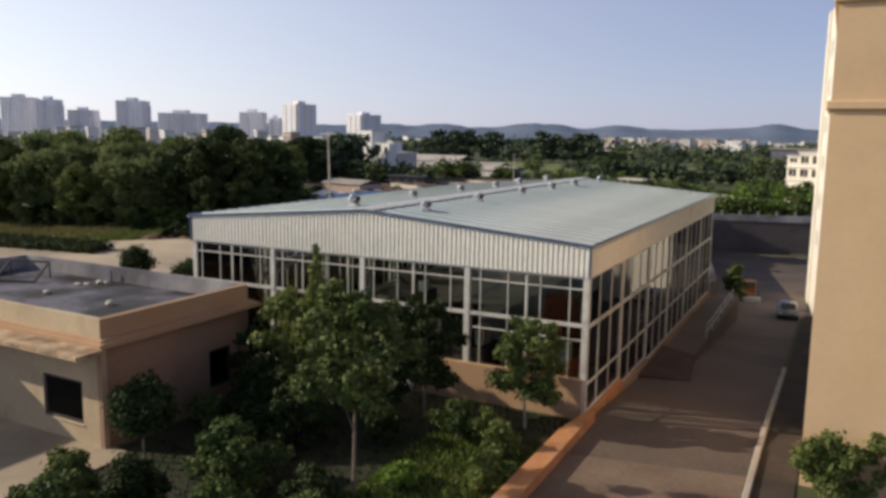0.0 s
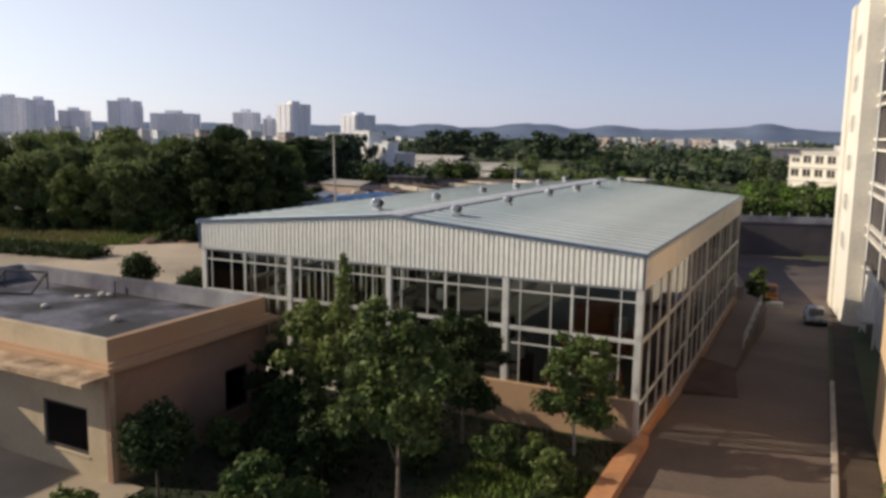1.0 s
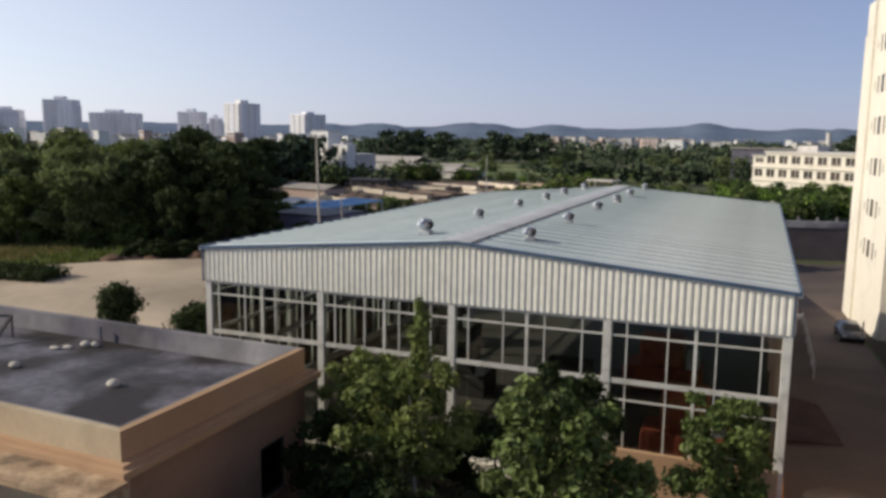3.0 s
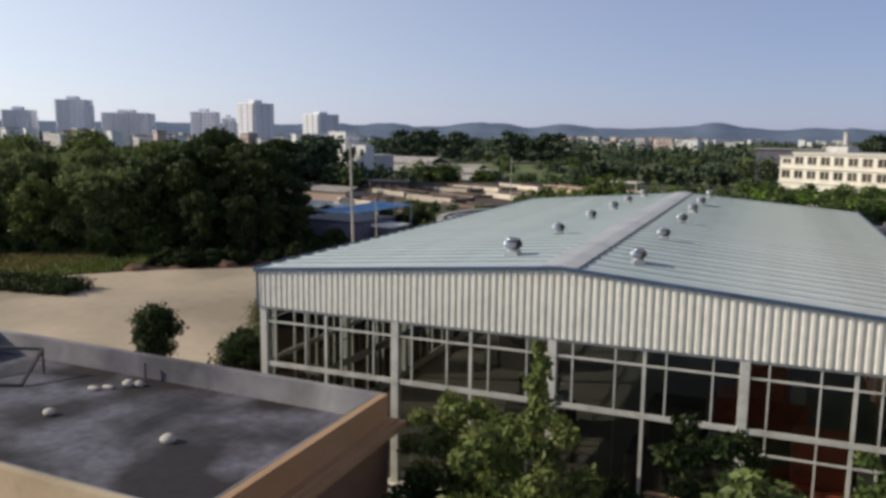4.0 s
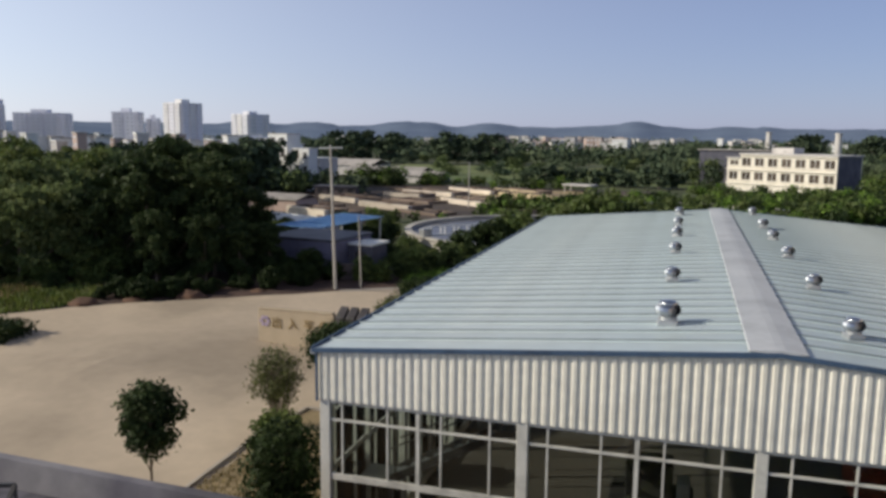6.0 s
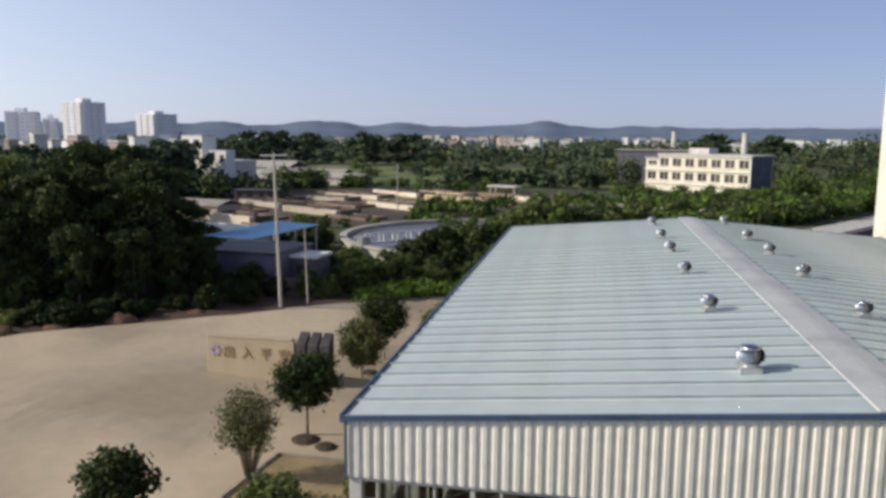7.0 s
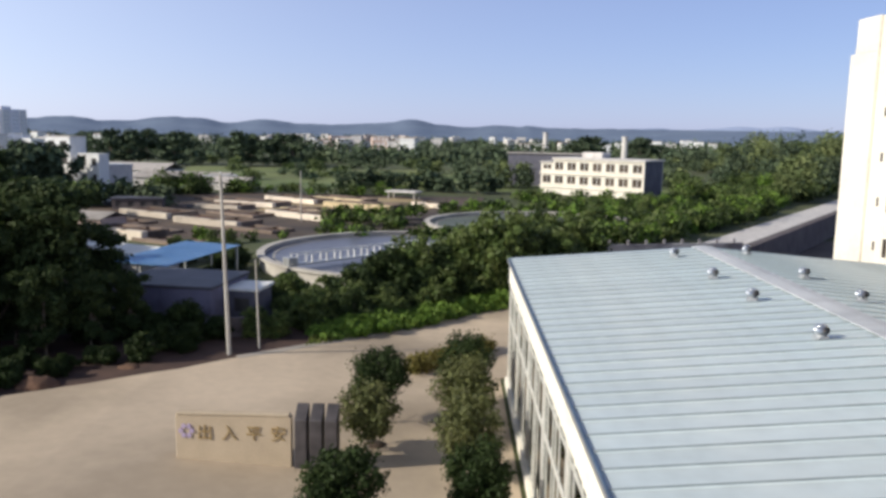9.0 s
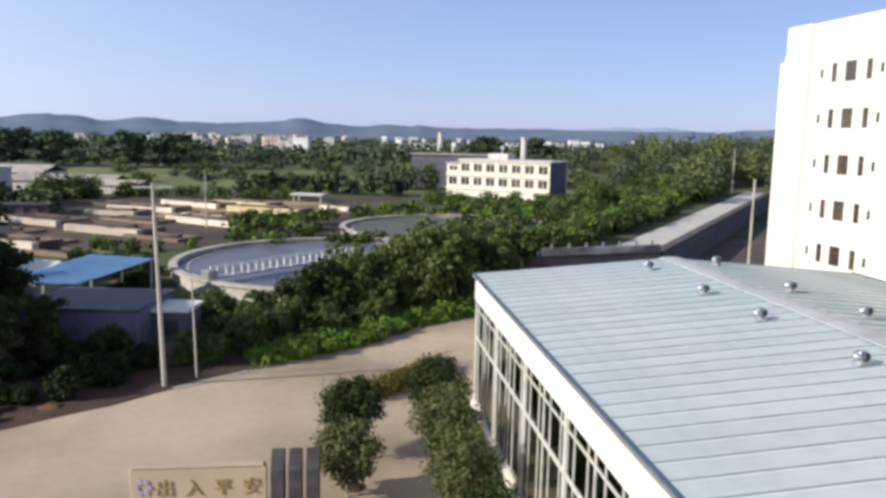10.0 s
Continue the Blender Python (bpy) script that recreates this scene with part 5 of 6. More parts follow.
def put_scrub(x, y, s, pick=None):
    if y > 101:
        for k in range(5):
            a = k * 2.4
            rng.choice((far_scrub, far_scrub, far_vivid, far_dark, far_dark)).append((x + 1.5 * s * math.cos(a), y + 1.5 * s * math.sin(a), s * rng.uniform(0.8, 3.4), 1.5 * s, 1.5 * s, 1.2 * s))
        return
    kinds_i = rng.choice(pick) if pick else rng.randrange(4, 6) if -37 < x < -18.5 and y < 64 else rng.randrange(4)
    src, used = scrub[kinds_i]
    o = copy_thing(src, Matrix.Identity(4)) if used else src
    scrub[kinds_i][1] = True
    o.matrix_basis = pose(x, y, max(height(x, y), 0) - 0.1, 0, 0, rng.uniform(0, 360)) @ Matrix.Diagonal((s, s, s * rng.uniform(0.85, 1.1), 1))


def strip(p, q, n, width, s0, s1, pick=None):
    for i in range(n):
        f = rng.random()
        d = Vector((q[1] - p[1], p[0] - q[0])).normalized() * rng.uniform(-width, width)
        put_scrub(p[0] + (q[0] - p[0]) * f + d.x, p[1] + (q[1] - p[1]) * f + d.y, rng.uniform(s0, s1), pick)


strip((-15.5, 49.0), (-4, 59.0), 18, 1.2, 0.35, 0.55)
strip((-16, 50.5), (-9, 56), 20, 2.0, 0.3, 0.58)
strip((-11, 57.5), (-3, 64.5), 20, 1.6, 0.5, 0.85)
strip((-3.5, 65.5), (9.5, 84), 44, 2.6, 0.8, 1.2)
strip((6, 74), (10.5, 92), 24, 3.0, 0.85, 1.25)
strip((12, 100.5), (26, 106), 26, 1.2, 0.6, 0.9)
# dark-leaved kinds here give the scrub mass its shade
strip((-1, 66.5), (6, 74), 12, 1.2, 1.2, 1.5, (1, 3, 4))
strip((-10.5, 61.8), (-1, 67.0), 13, 0.8, 1.0, 1.25, (1, 3, 4, 4))
strip((-9, 58.3), (-1.5, 65.0), 13, 0.6, 0.7, 0.95, (4, 5))
strip((-8.0, 62.6), (0, 66), 10, 0.8, 0.6, 0.95)
strip((-30, 108), (-8, 116), 6, 3.0, 0.4, 0.7)
strip((-28, 124), (-8, 128), 10, 2.0, 0.4, 0.7)
strip((-26, 131), (-10, 137), 12, 2.0, 0.4, 0.8)
strip((-14, 101.6), (14, 102), 18, 0.8, 0.2, 0.35)
strip((-33.5, 29.5), (-21, 41.5), 30, 0.9, 0.25, 0.5)
strip((-22, 57), (-16, 63), 10, 2.0, 0.4, 0.7)
strip((26.5, 109.5), (62, 161.5), 64, 2.6, 0.6, 1.1)
strip((58, 160), (114, 240), 60, 3.5, 0.7, 1.3)
strip((52, 164), (104, 250), 46, 8.0, 0.8, 1.6)
strip((22, 122), (50, 182), 44, 9.0, 0.6, 1.1)
strip((-9, 104), (0, 108), 10, 1.6, 0.4, 0.7)
strip((-6, 142), (28, 146), 24, 3.0, 0.4, 0.8)
strip((-20, 102), (-12, 120), 12, 3.0, 0.35, 0.7)
strip((0, 150), (40, 175), 30, 8.0, 0.4, 0.8)
strip((10, 180), (48, 184), 18, 3.0, 0.5, 0.8)
strip((-34, 52), (-38, 60), 8, 2.5, 0.6, 1.0)
strip((-21, 43.5), (-15.5, 48.5), 10, 1.0, 0.3, 0.5)
strip((-29, 43.0), (-22, 44.5), 9, 0.8, 0.4, 0.7)
strip((-28, 56), (-20, 58), 8, 1.4, 0.4, 0.6)
strip((-54, 83), (-28, 83), 16, 2.5, 0.4, 0.8)
strip((-52, 97), (-27, 106), 6, 2.5, 0.3, 0.6)
strip((-38, 63), (-42, 72), 8, 2.0, 0.5, 0.9)
strip((-27.5, 66), (-29, 82), 16, 1.6, 0.3, 0.6, (4, 5, 1))
strip((-54, 27.5), (-30, 37.5), 26, 1.2, 0.2, 0.42)
strip((-66, 27.5), (-36, 38.5), 40, 1.5, 0.45, 0.85)
strip((-79, 184), (-67, 186), 14, 2.0, 0.8, 1.5)
strip((-62, 193), (-14, 190), 30, 3.0, 0.5, 1.0)

tagged(new("far_scrub", leaf_mesh("far_scrub", far_scrub, 48000, 0.36, 77, LEAF)), "green wild scrub beyond the tanks", "scrub", kind="stuff")
tagged(new("vivid_scrub", leaf_mesh("vivid_scrub", far_vivid, 25000, 0.36, 79, LEAF_VIVID)), "bright green wild scrub beyond the tanks", "scrub", kind="stuff")
tagged(new("dark_scrub", leaf_mesh("dark_scrub", far_dark, 25000, 0.36, 80, LEAF_DARK)), "dark green wild scrub beyond the tanks", "scrub", kind="stuff")
for i in range(84):
    f = (i + rng.random()) / 84
    put_cover(-13.5 + 16.5 * f + rng.uniform(-0.6, 0.6), 0.4 + np.interp(-13.5 + 16.5 * f, EDGE_X, EDGE_Y) + rng.uniform(0.8, 2.6), rng.uniform(0.6, 1.0))
for i in range(18):
    f = rng.random()
    put_cover(3 + 8 * f, 62.5 + 10 * f + rng.uniform(0.3, 2.5), rng.uniform(0.7, 1.1))
for i in range(26):
    x = -6 + 9.5 * (i + rng.random()) / 26
    put_cover(x, float(np.interp(x, EDGE_X, EDGE_Y)) + rng.uniform(0.5, 1.7), rng.uniform(0.6, 0.85))

for i, (x, y, r, h) in enumerate(((-27.3, 33.0, 1.2, 0.75), (-30.6, 30.4, 1.0, 0.5), (-33.2, 28.0, 1.2, 0.7), (-23.6, 37.0, 0.8, 0.35))):
    bm = bmesh.new()
    bmesh.ops.create_icosphere(bm, subdivisions=3, radius=1)
    for v in bm.verts:
        v.co = Vector((v.co.x * r, v.co.y * r * 0.8, v.co.z * h)) * (1 + 0.25 * noise.noise(v.co * 2.2 + Vector((i * 3, 0, 0))))
    o = link("earth_mound", bm, RED_SOIL, smooth=True)
    o.location = on(x, y, -0.15)
    tagged(o, "reddish-brown soil heap at the yard's edge", "mound", "mounds at the yard's edge")

# ---- poles ----


def pole(at, h, label, arms=True, r=0.16, lean=0.0):
    p = thing("utility_pole", label, "pole", at)
    bm = bmesh.new()
    tube(bm, (0, 0, -0.3), (0, 0, h), r, r * 0.6, 10)
    part("shaft", bm, CONCRETE, p)
    p.rotation_euler = (0, radians(-lean), 0)
    if arms:
        for z in (h - 0.12,):
            part("crossarm", boxed(-1.1, -0.05, z - 0.05, 1.1, 0.05, z + 0.05), GALV, p)
            for x in (-1.0, -0.4, 0.4, 1.0):
                bm = bmesh.new()
                lathe(bm, [(0.0, z + 0.05), (0.05, z + 0.07), (0.05, z + 0.18), (0.02, z + 0.26), (0.0, z + 0.27)], 8)
                part("insulator", bm, WHITE, p)


pole(on(-18.5, 41.0), 12.1, "tall pale concrete utility pole with a crossarm", True, 0.15, 1.6)
pole(on(-16.95, 42.9), 6.3, "shorter weathered pole beside the yard", False, 0.075, 1.6)
pole(on(47.0, 94.0), 15.8, "tall concrete pole standing in the lower yard", False, 0.22)
pole((109, 221, 0), 14.2, "thin distant pole beside the lane", False, 0.2)
pole((-31, 130, 0), 9, "thin distant pole among the basins", False, 0.14)

# ---- circular settling tanks ----


def round_tank(x, y, label, bridge_turn, water=None, railed=True):
    t = thing("settling_tank", label, "tank", (x, y, -0.2), group="round settling tanks")
    bm = bmesh.new()
    lathe(bm, [(18.8, 0.4), (18.8, 1.5), (18.7, 1.55), (18.7, 1.75), (19.6, 1.75), (19.6, 1.5), (19.3, 1.45), (19.3, -0.3)], 96)
    part("rim_wall", bm, CONCRETE, t, "pale weathered concrete rim")
    bm = bmesh.new()
    lathe(bm, [(0.01, 1.22), (18.81, 1.22)], 64)
    part("water", bm, water or WATER, t, "still dark water")
    bm = bmesh.new()
    lathe(bm, [(17.5, 1.1), (17.5, 1.3), (17.7, 1.3), (17.7, 1.1)], 72)
    part("weir", bm, CONCRETE, t)
    if not railed:
        return
    br = part("bridge_deck", boxed(-1.5, -0.6, 1.8, 18.9, 0.6, 1.95), GALV, t)
    br.rotation_euler = (0, 0, radians(bridge_turn))
    for s in (-0.55, 0.55):
        for k in range(11):
            part("post", boxed(-1.2 + k * 1.95, s - 0.07, 1.95, -1.06 + k * 1.95, s + 0.07, 2.95), WHITE, br)
        part("handrail", boxed(-1.3, s - 0.05, 2.9, 18.5, s + 0.05, 3.0), WHITE, br)
    bm = bmesh.new()
    tube(bm, (0, 0, 0.3), (0, 0, 2.4), 0.9, 0.8, 16)
    part("centre_pier", bm, CONCRETE, t)
    part("drive_box", boxed(18.4, -0.6, 1.76, 19.5, 0.6, 2.7, bevel=0.05), GALV, t).rotation_euler = (0, 0, radians(bridge_turn))


round_tank(-8.0, 87.0, "wide round concrete settling tank with a railed bridge", 226)
round_tank(11.0, 121.5, "round concrete settling tank among the shrubs", 150, GREEN_WATER, False)

# ---- pump house and sheds ----


def block_house(name, label, cx, cy, w, d, h, turn, wall_mat, roof_mat, over=0.3, z=None, windows=0, pitched=False, category="building", group="", storeys=1):
    t = thing(name, label, category, (cx, cy, height(cx, cy) - 0.1 if z is None else z), turn, group)
    opens = []
    if windows:
        for sidx in range(storeys):
            b0 = h * (sidx + 0.32) / storeys
            for k in range(windows):
                u = w * (k + 0.5) / windows
                opens.append((u - w / windows * 0.24, u + w / windows * 0.24, b0, b0 + h / storeys * 0.45))
    o = part("wall", panel(w, 0.3, 0, h, opens), wall_mat, t)
    o.location = (-w / 2, -d / 2, 0)
    part("wall", boxed(-w / 2, d / 2 - 0.3, 0, w / 2, d / 2, h), wall_mat, t)
    part("wall", boxed(-w / 2, -d / 2 + 0.302, 0, -w / 2 + 0.3, d / 2 - 0.302, h), wall_mat, t)
    part("wall", boxed(w / 2 - 0.3, -d / 2 + 0.302, 0, w / 2, d / 2 - 0.302, h), wall_mat, t)
    for u0, u1, b0, b1 in opens:
        part("window", boxed(u0 - w / 2, -d / 2 + 0.14, b0, u1 - w / 2, -d / 2 + 0.17, b1), FRAME_DARK, t)
    bm = bmesh.new()
    a, c = w / 2 + over, d / 2 + over
    if pitched:
        rise = d * 0.14
        vs = [bm.verts.new(p) for p in ((-a, -c, h), (a, -c, h), (a, 0, h + rise), (-a, 0, h + rise), (-a, c, h), (a, c, h))]
        lo = [bm.verts.new((v.co.x, v.co.y, v.co.z - 0.12)) for v in vs]
        for q in ((0, 1, 2, 3), (3, 2, 5, 4)):
            bm.faces.new([vs[i] for i in q])
            bm.faces.new([lo[i] for i in q][::-1])
        for i, j in ((0, 1), (1, 2), (2, 5), (5, 4), (4, 3), (3, 0)):
            bm.faces.new((vs[i], lo[i], lo[j], vs[j]))
    else:
        box(bm, -a, -c, h + 0.002, a, c, h + 0.25, bevel=0.03)
    part("roof", bm, roof_mat, t)
    return t


block_house("pump_house", "blue-grey painted pump house under the trees", -25.2, 51.6, 8.0, 7.0, 2.9, -8, BLUE_WALL, DARK_ROOF, 0.15)
block_house("lean_to", "small lean-to with a white roof beside the pump house", -19.9, 51.6, 2.6, 3.0, 2.5, -8, GREY_WALL, WHITE, 0.2, category="shed", windows=1)
o = link("garden_wall", boxed(-1.9, -0.12, -0.3, 1.9, 0.12, 1.5, bevel=0.02), DARK_WALL)
o.matrix_basis = pose(-18.9, 45.6, height(-18.9, 45.6), 0, 0, 34)
tagged(o, "low dark weathered wall behind the poles", "wall", kind="structure")
cr = thing("crate", "white plastic crate lying by the yard's edge", "crate", on(-21.9, 42.8), 24)
for d in ((-0.45, -0.3, 0, 0.45, -0.26, 0.5), (-0.45, 0.26, 0, 0.45, 0.3, 0.5), (-0.45, -0.258, 0, -0.41, 0.258, 0.5), (0.41, -0.258, 0, 0.45, 0.258, 0.5)):
    part("side", boxed(*d), WHITE, cr)
part("base", boxed(-0.408, -0.258, 0.0, 0.408, 0.258, 0.05), WHITE, cr)
sh = thing("open_shed", "open shed with a bright blue sheet roof on posts", "shed", on(-30.4, 66.4), -20)
bm = bmesh.new()
rows = []
for k in range(16):
    for du, dz in ((0, 0), (0.4, 0), (0.44, 0.05), (0.48, 0.05)):
        rows.append([bm.verts.new((-4.0 + k * 0.44 + du * 0.85, v, 3.6 + 0.05 * (v + 4.4) + dz)) for v in (-5.6, 5.6)])
for p, q in zip(rows, rows[1:]):
    bm.faces.new((p[0], q[0], q[1], p[1]))
sol = part("roof", bm, BLUE_ROOF, sh, "bright blue ribbed sheet roof")
md = sol.modifiers.new("thickness", "SOLIDIFY")
md.thickness = 0.04
for x in (-3.8, -0.5, 2.7):
    for y in (-5.2, 5.2):
        part("post", boxed(x - 0.1, y - 0.1, -0.1, x + 0.1, y + 0.1, 3.56 + 0.05 * (y + 4.4)), GALV, sh)
for y in (-5.2, 5.2):
    part("beam", boxed(-3.95, y - 0.08, 3.4 + 0.05 * (y + 4.4), 2.9, y + 0.08, 3.57 + 0.05 * (y + 4.4)), GALV, sh)
for i, (x, y, w, d, h, tn, wm, rm) in enumerate(((-40.5, 76, 11, 6, 2.6, -25, PALE, WHITE), (-24.5, 56.5, 3.4, 2.6, 2.0, -15, WHITE, WHITE), (-62, 112, 12, 6, 2.4, -15, PINK_WALL, ROOF_GREY))):
    block_house("shed", "low plain shed with a pale roof", x, y, w, d, h, tn, wm, rm, 0.4, pitched=i != 1, category="shed", group="low sheds")

# ---- rectangular basins ----
tagged(sheet("basin_yard", [(-96, 106), (-20, 106), (0, 135), (4, 192), (-60, 194), (-100, 165)], 4.0, 0.03, SLUDGE_YARD), "purplish-brown bare ground between the basins", "ground")


tagged(sheet("sand_ground", [(-44, 147), (-31, 141), (-14, 143), (-8, 160), (-12, 184), (-40, 184)], 4.0, 0.06, SAND), "sandy yellow bare ground behind the tanks", "ground")


def basin(x, y, w, d, turn, front, h=0.9):
    """Open basin whose front wall starts at the middle (x, y) of its length."""
    t = thing("basin", "long open concrete basin with brown sludge", "basin", (x, y, 0), turn, "rectangular basins")
    part("front_wall", boxed(-w / 2, 0, -0.3, w / 2, 1.1, h, bevel=0.05), front, t)
    # back and side walls in a darker concrete than the front
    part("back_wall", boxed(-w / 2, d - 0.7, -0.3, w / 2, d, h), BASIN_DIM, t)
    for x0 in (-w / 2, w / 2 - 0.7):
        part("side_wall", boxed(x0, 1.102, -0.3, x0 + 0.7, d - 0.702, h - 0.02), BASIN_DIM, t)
    part("sludge", boxed(-w / 2 + 0.71, 1.11, -0.3, w / 2 - 0.71, d - 0.71, h - 0.3), BASIN_SOIL, t)
    part("walkway", boxed(w * 0.1, -0.05, h + 0.003, w * 0.1 + 0.9, d + 0.05, h + 0.1), BASIN_DIM, t)


for x, y, w, d, turn, front, h in (
        (-53, 103.2, 11.5, 5, -29, BASIN, 1.4), (-53.7, 110.3, 13, 5, -34, BASIN_DIM, 0.5), (-60.8, 133, 14, 7, -33, BASIN, 1.0),
        (-45.6, 120.8, 15.5, 6, -31, BASIN, 1.1), (-52.1, 148.7, 11, 6, -22, BASIN, 0.9), (-48.5, 156.3, 15, 7, -22, BASIN, 1.0),
        (-33.5, 134.7, 16, 6, -38, BASIN, 1.0), (-41.3, 168, 17, 6, -38, BASIN, 1.0), (-24.4, 155.1, 17, 6, -28, BASIN_SAND, 1.1),
        (-34.4, 144.4, 9.5, 5, -30, BASIN_SAND, 0.8), (-10.2, 162, 8, 5, -40, BASIN, 0.9), (-44.5, 98, 12, 4.5, -30, BASIN_DIM, 0.5),
        (-63, 121, 14, 6, -33, BASIN_DIM, 0.5), (-36.5, 114, 11, 5, -33, BASIN_DIM, 0.5), (-46, 137, 13, 6, -33, BASIN_DIM, 0.5),
        (-68, 150, 14, 6, -33, BASIN_DIM, 0.5), (-31, 172, 15, 6, -33, BASIN_SAND, 0.8), (-58, 168, 14, 6, -33, BASIN_DIM, 0.5)):
    basin(x, y, w, d, turn, front, h)
cp = thing("canopy", "small pale canopy shelter among the basins", "shelter", (-16, 182, 0), -21)
for x in (-3.4, 3.4):
    for y in (-1.5, 1.5):
        part("post", boxed(x - 0.12, y - 0.12, 0, x + 0.12, y + 0.12, 1.7), CONCRETE, cp)
part("roof", boxed(-4.0, -2.2, 1.7, 4.0, 2.2, 2.05, bevel=0.05), PALE, cp)
block_house("shed", "long low dark shed behind the basins", -66.4, 146, 9.5, 4, 2.2, 8, DARK_WALL, DARK_ROOF, 0.3, z=0, windows=4, category="shed", group="low sheds")

# ---- office building ----


def office():
    t = thing("office_building", "long cream two-storey office building with rows of windows", "building", (20.3, 211.2, 0), -37)
    w, d, cut = 30.5, 12.0, 4.0

    def front(u0, u1, z0, z1, opens):
        part("storey_wall", panel(u1 - u0, 0.35, z0, z1, [(a - u0, b - u0, c, e) for a, b, c, e in opens]), CREAM, t).location = (u0, 0, 0)
        for a, b, c, e in opens:
            pane = part("window", boxed(a, 0.2, c, b, 0.22, e), BROWN_GLASS, t)
            part("frame", boxed((a + b) / 2 - 0.06, 0.15, c, (a + b) / 2 + 0.06, 0.26, e), WHITE, pane)
            part("ledge", boxed(a - 0.2, -0.35, c - 0.25, b + 0.2, -0.002, c - 0.05), CREAM, pane)
    mid = [w * (k + 0.5) / 8 for k in range(8)]
    front(0, w, 0.0, 2.2, [])
    front(0, w, 2.202, 5.9, [(u - 1.3, u + 1.3, 3.05, 5.1) for u in mid])
    front(0, cut, 5.902, 8.7, [(0.7, 3.3, 6.9, 8.1)])
    front(cut + 0.002, w, 5.902, 9.7, [(u - 1.3, u + 1.3, 6.75, 8.8) for u in mid[1:]])
    for u0, z1 in ((-0.2, 2.2), (-0.2, 5.9), (cut, 9.7)):
        part("band", boxed(u0, -0.45, z1 - 0.3, w + 0.2, -0.003, z1), CREAM, t)
    part("back_wall", boxed(0, d - 0.3, 0, w, d, 9.7), CREAM, t)
    part("side_wall", boxed(0, 0.352, 0, 0.3, d - 0.302, 8.7), CREAM, t)
    # dark grey puts the end wall's shade into its colour
    part("side_wall", boxed(w - 0.3, 0.352, 0, w, d - 0.302, 9.7), GREY_WALL, t)
    part("room_wall", boxed(0.31, 3.5, 0, w - 0.31, 3.7, 8.6), SHADE_IN, t)
    part("roof_slab", boxed(cut - 0.3, -0.6, 9.702, w + 0.4, d + 0.3, 10.1, bevel=0.04), PALE, t)
    part("terrace_slab", boxed(-0.3, -0.5, 8.702, cut - 0.31, d + 0.3, 8.95, bevel=0.03), PALE, t)
    part("roof_house", boxed(10, 5, 10.102, 16, 10, 11.6), PALE, t)


office()
block_house("annex_hall", "long flat-roofed hall behind the offices", 28, 246, 28, 9, 10.2, -14, GREY_WALL, ROOF_GREY, 0.6, z=0)


def chimney(x, y, h, r, label):
    t = thing("chimney", label, "chimney", (x, y, 0))
    bm = bmesh.new()
    tube(bm, (0, 0, 0), (0, 0, h), r * 1.25, r, 14)
    part("shaft", bm, PALE, t)
    bm = bmesh.new()
    tube(bm, (0, 0, h), (0, 0, h + 0.5), r * 1.2, r * 1.2, 14)
    part("rim", bm, PALE, t)


chimney(66.6, 614, 18.0, 1.9, "pale round chimney behind the offices")
chimney(62, 300, 15.6, 1.1, "thin pale chimney behind the offices")

# ---- white block with its board, long sheds ----
block_house("white_house", "small white block house with dark windows", -81.9, 160.6, 5.2, 3.2, 10.2, -15, WHITE, WHITE, 0.1, z=0, windows=2, storeys=3)
block_house("white_house", "plain white block behind the trees", -89.5, 164, 6.4, 5, 13.8, -15, WHITE, PALE, 0.1, z=0, windows=2, storeys=4)
block_house("white_house", "grey and white two-storey house beside the white block", -83.0, 171, 8, 6, 7.6, -30, PALE, WHITE, 0.2, z=0, windows=3, storeys=2)
for x, y, w, d, h, tn in ((-80, 214, 26, 11, 2.6, -6), (-103, 236, 24, 14, 3.6, -8), (-66, 205, 15, 8, 2.2, -9)):
    block_house("long_shed", "long low shed with a grey pitched roof", x, y, w, d, h, tn, PALE, ROOF_GREY, 0.5, z=0, pitched=True, category="shed", group="long sheds")

# ---- far trees ----
tagged(sheet("field", [(-95, 212), (60, 214), (75, 330), (-120, 340)], 8.0, 0.05, FIELD), "yellow-green crop fields beyond the basins", "field")
far = []
for i, (h, r, m) in enumerate(((7.0, 3.6, LEAF_FAR), (9.0, 3.4, LEAF_FAR), (17.0, 6.0, LEAF_FAR), (5.0, 2.6, LEAF_FAR))):
    t = tree("dense green tree in the open land beyond the basins", h, r, (0, 0, -80), 500 + i, 0.04, 12, 620, 0.62 * (1.6 if i == 2 else 1), m, BARK, 0.2, group="trees beyond the basins")
    far.append([t, False])


def put_far(k, x, y, s):
    src, used = far[k]
    o = copy_thing(src, Matrix.Identity(4)) if used else src
    far[k][1] = True
    o.matrix_basis = pose(x, y, -0.2, 0, 0, rng.uniform(0, 360)) @ Matrix.Diagonal((s * rng.uniform(0.9, 1.2), s * rng.uniform(0.9, 1.2), s, 1))


for i in range(10):
    put_far(0, -34 + i * 4.6 + rng.uniform(-0.8, 0.8), 206 + rng.uniform(-5, 5), rng.uniform(0.7, 1.0))
far_crowns, pale_crowns = [], []


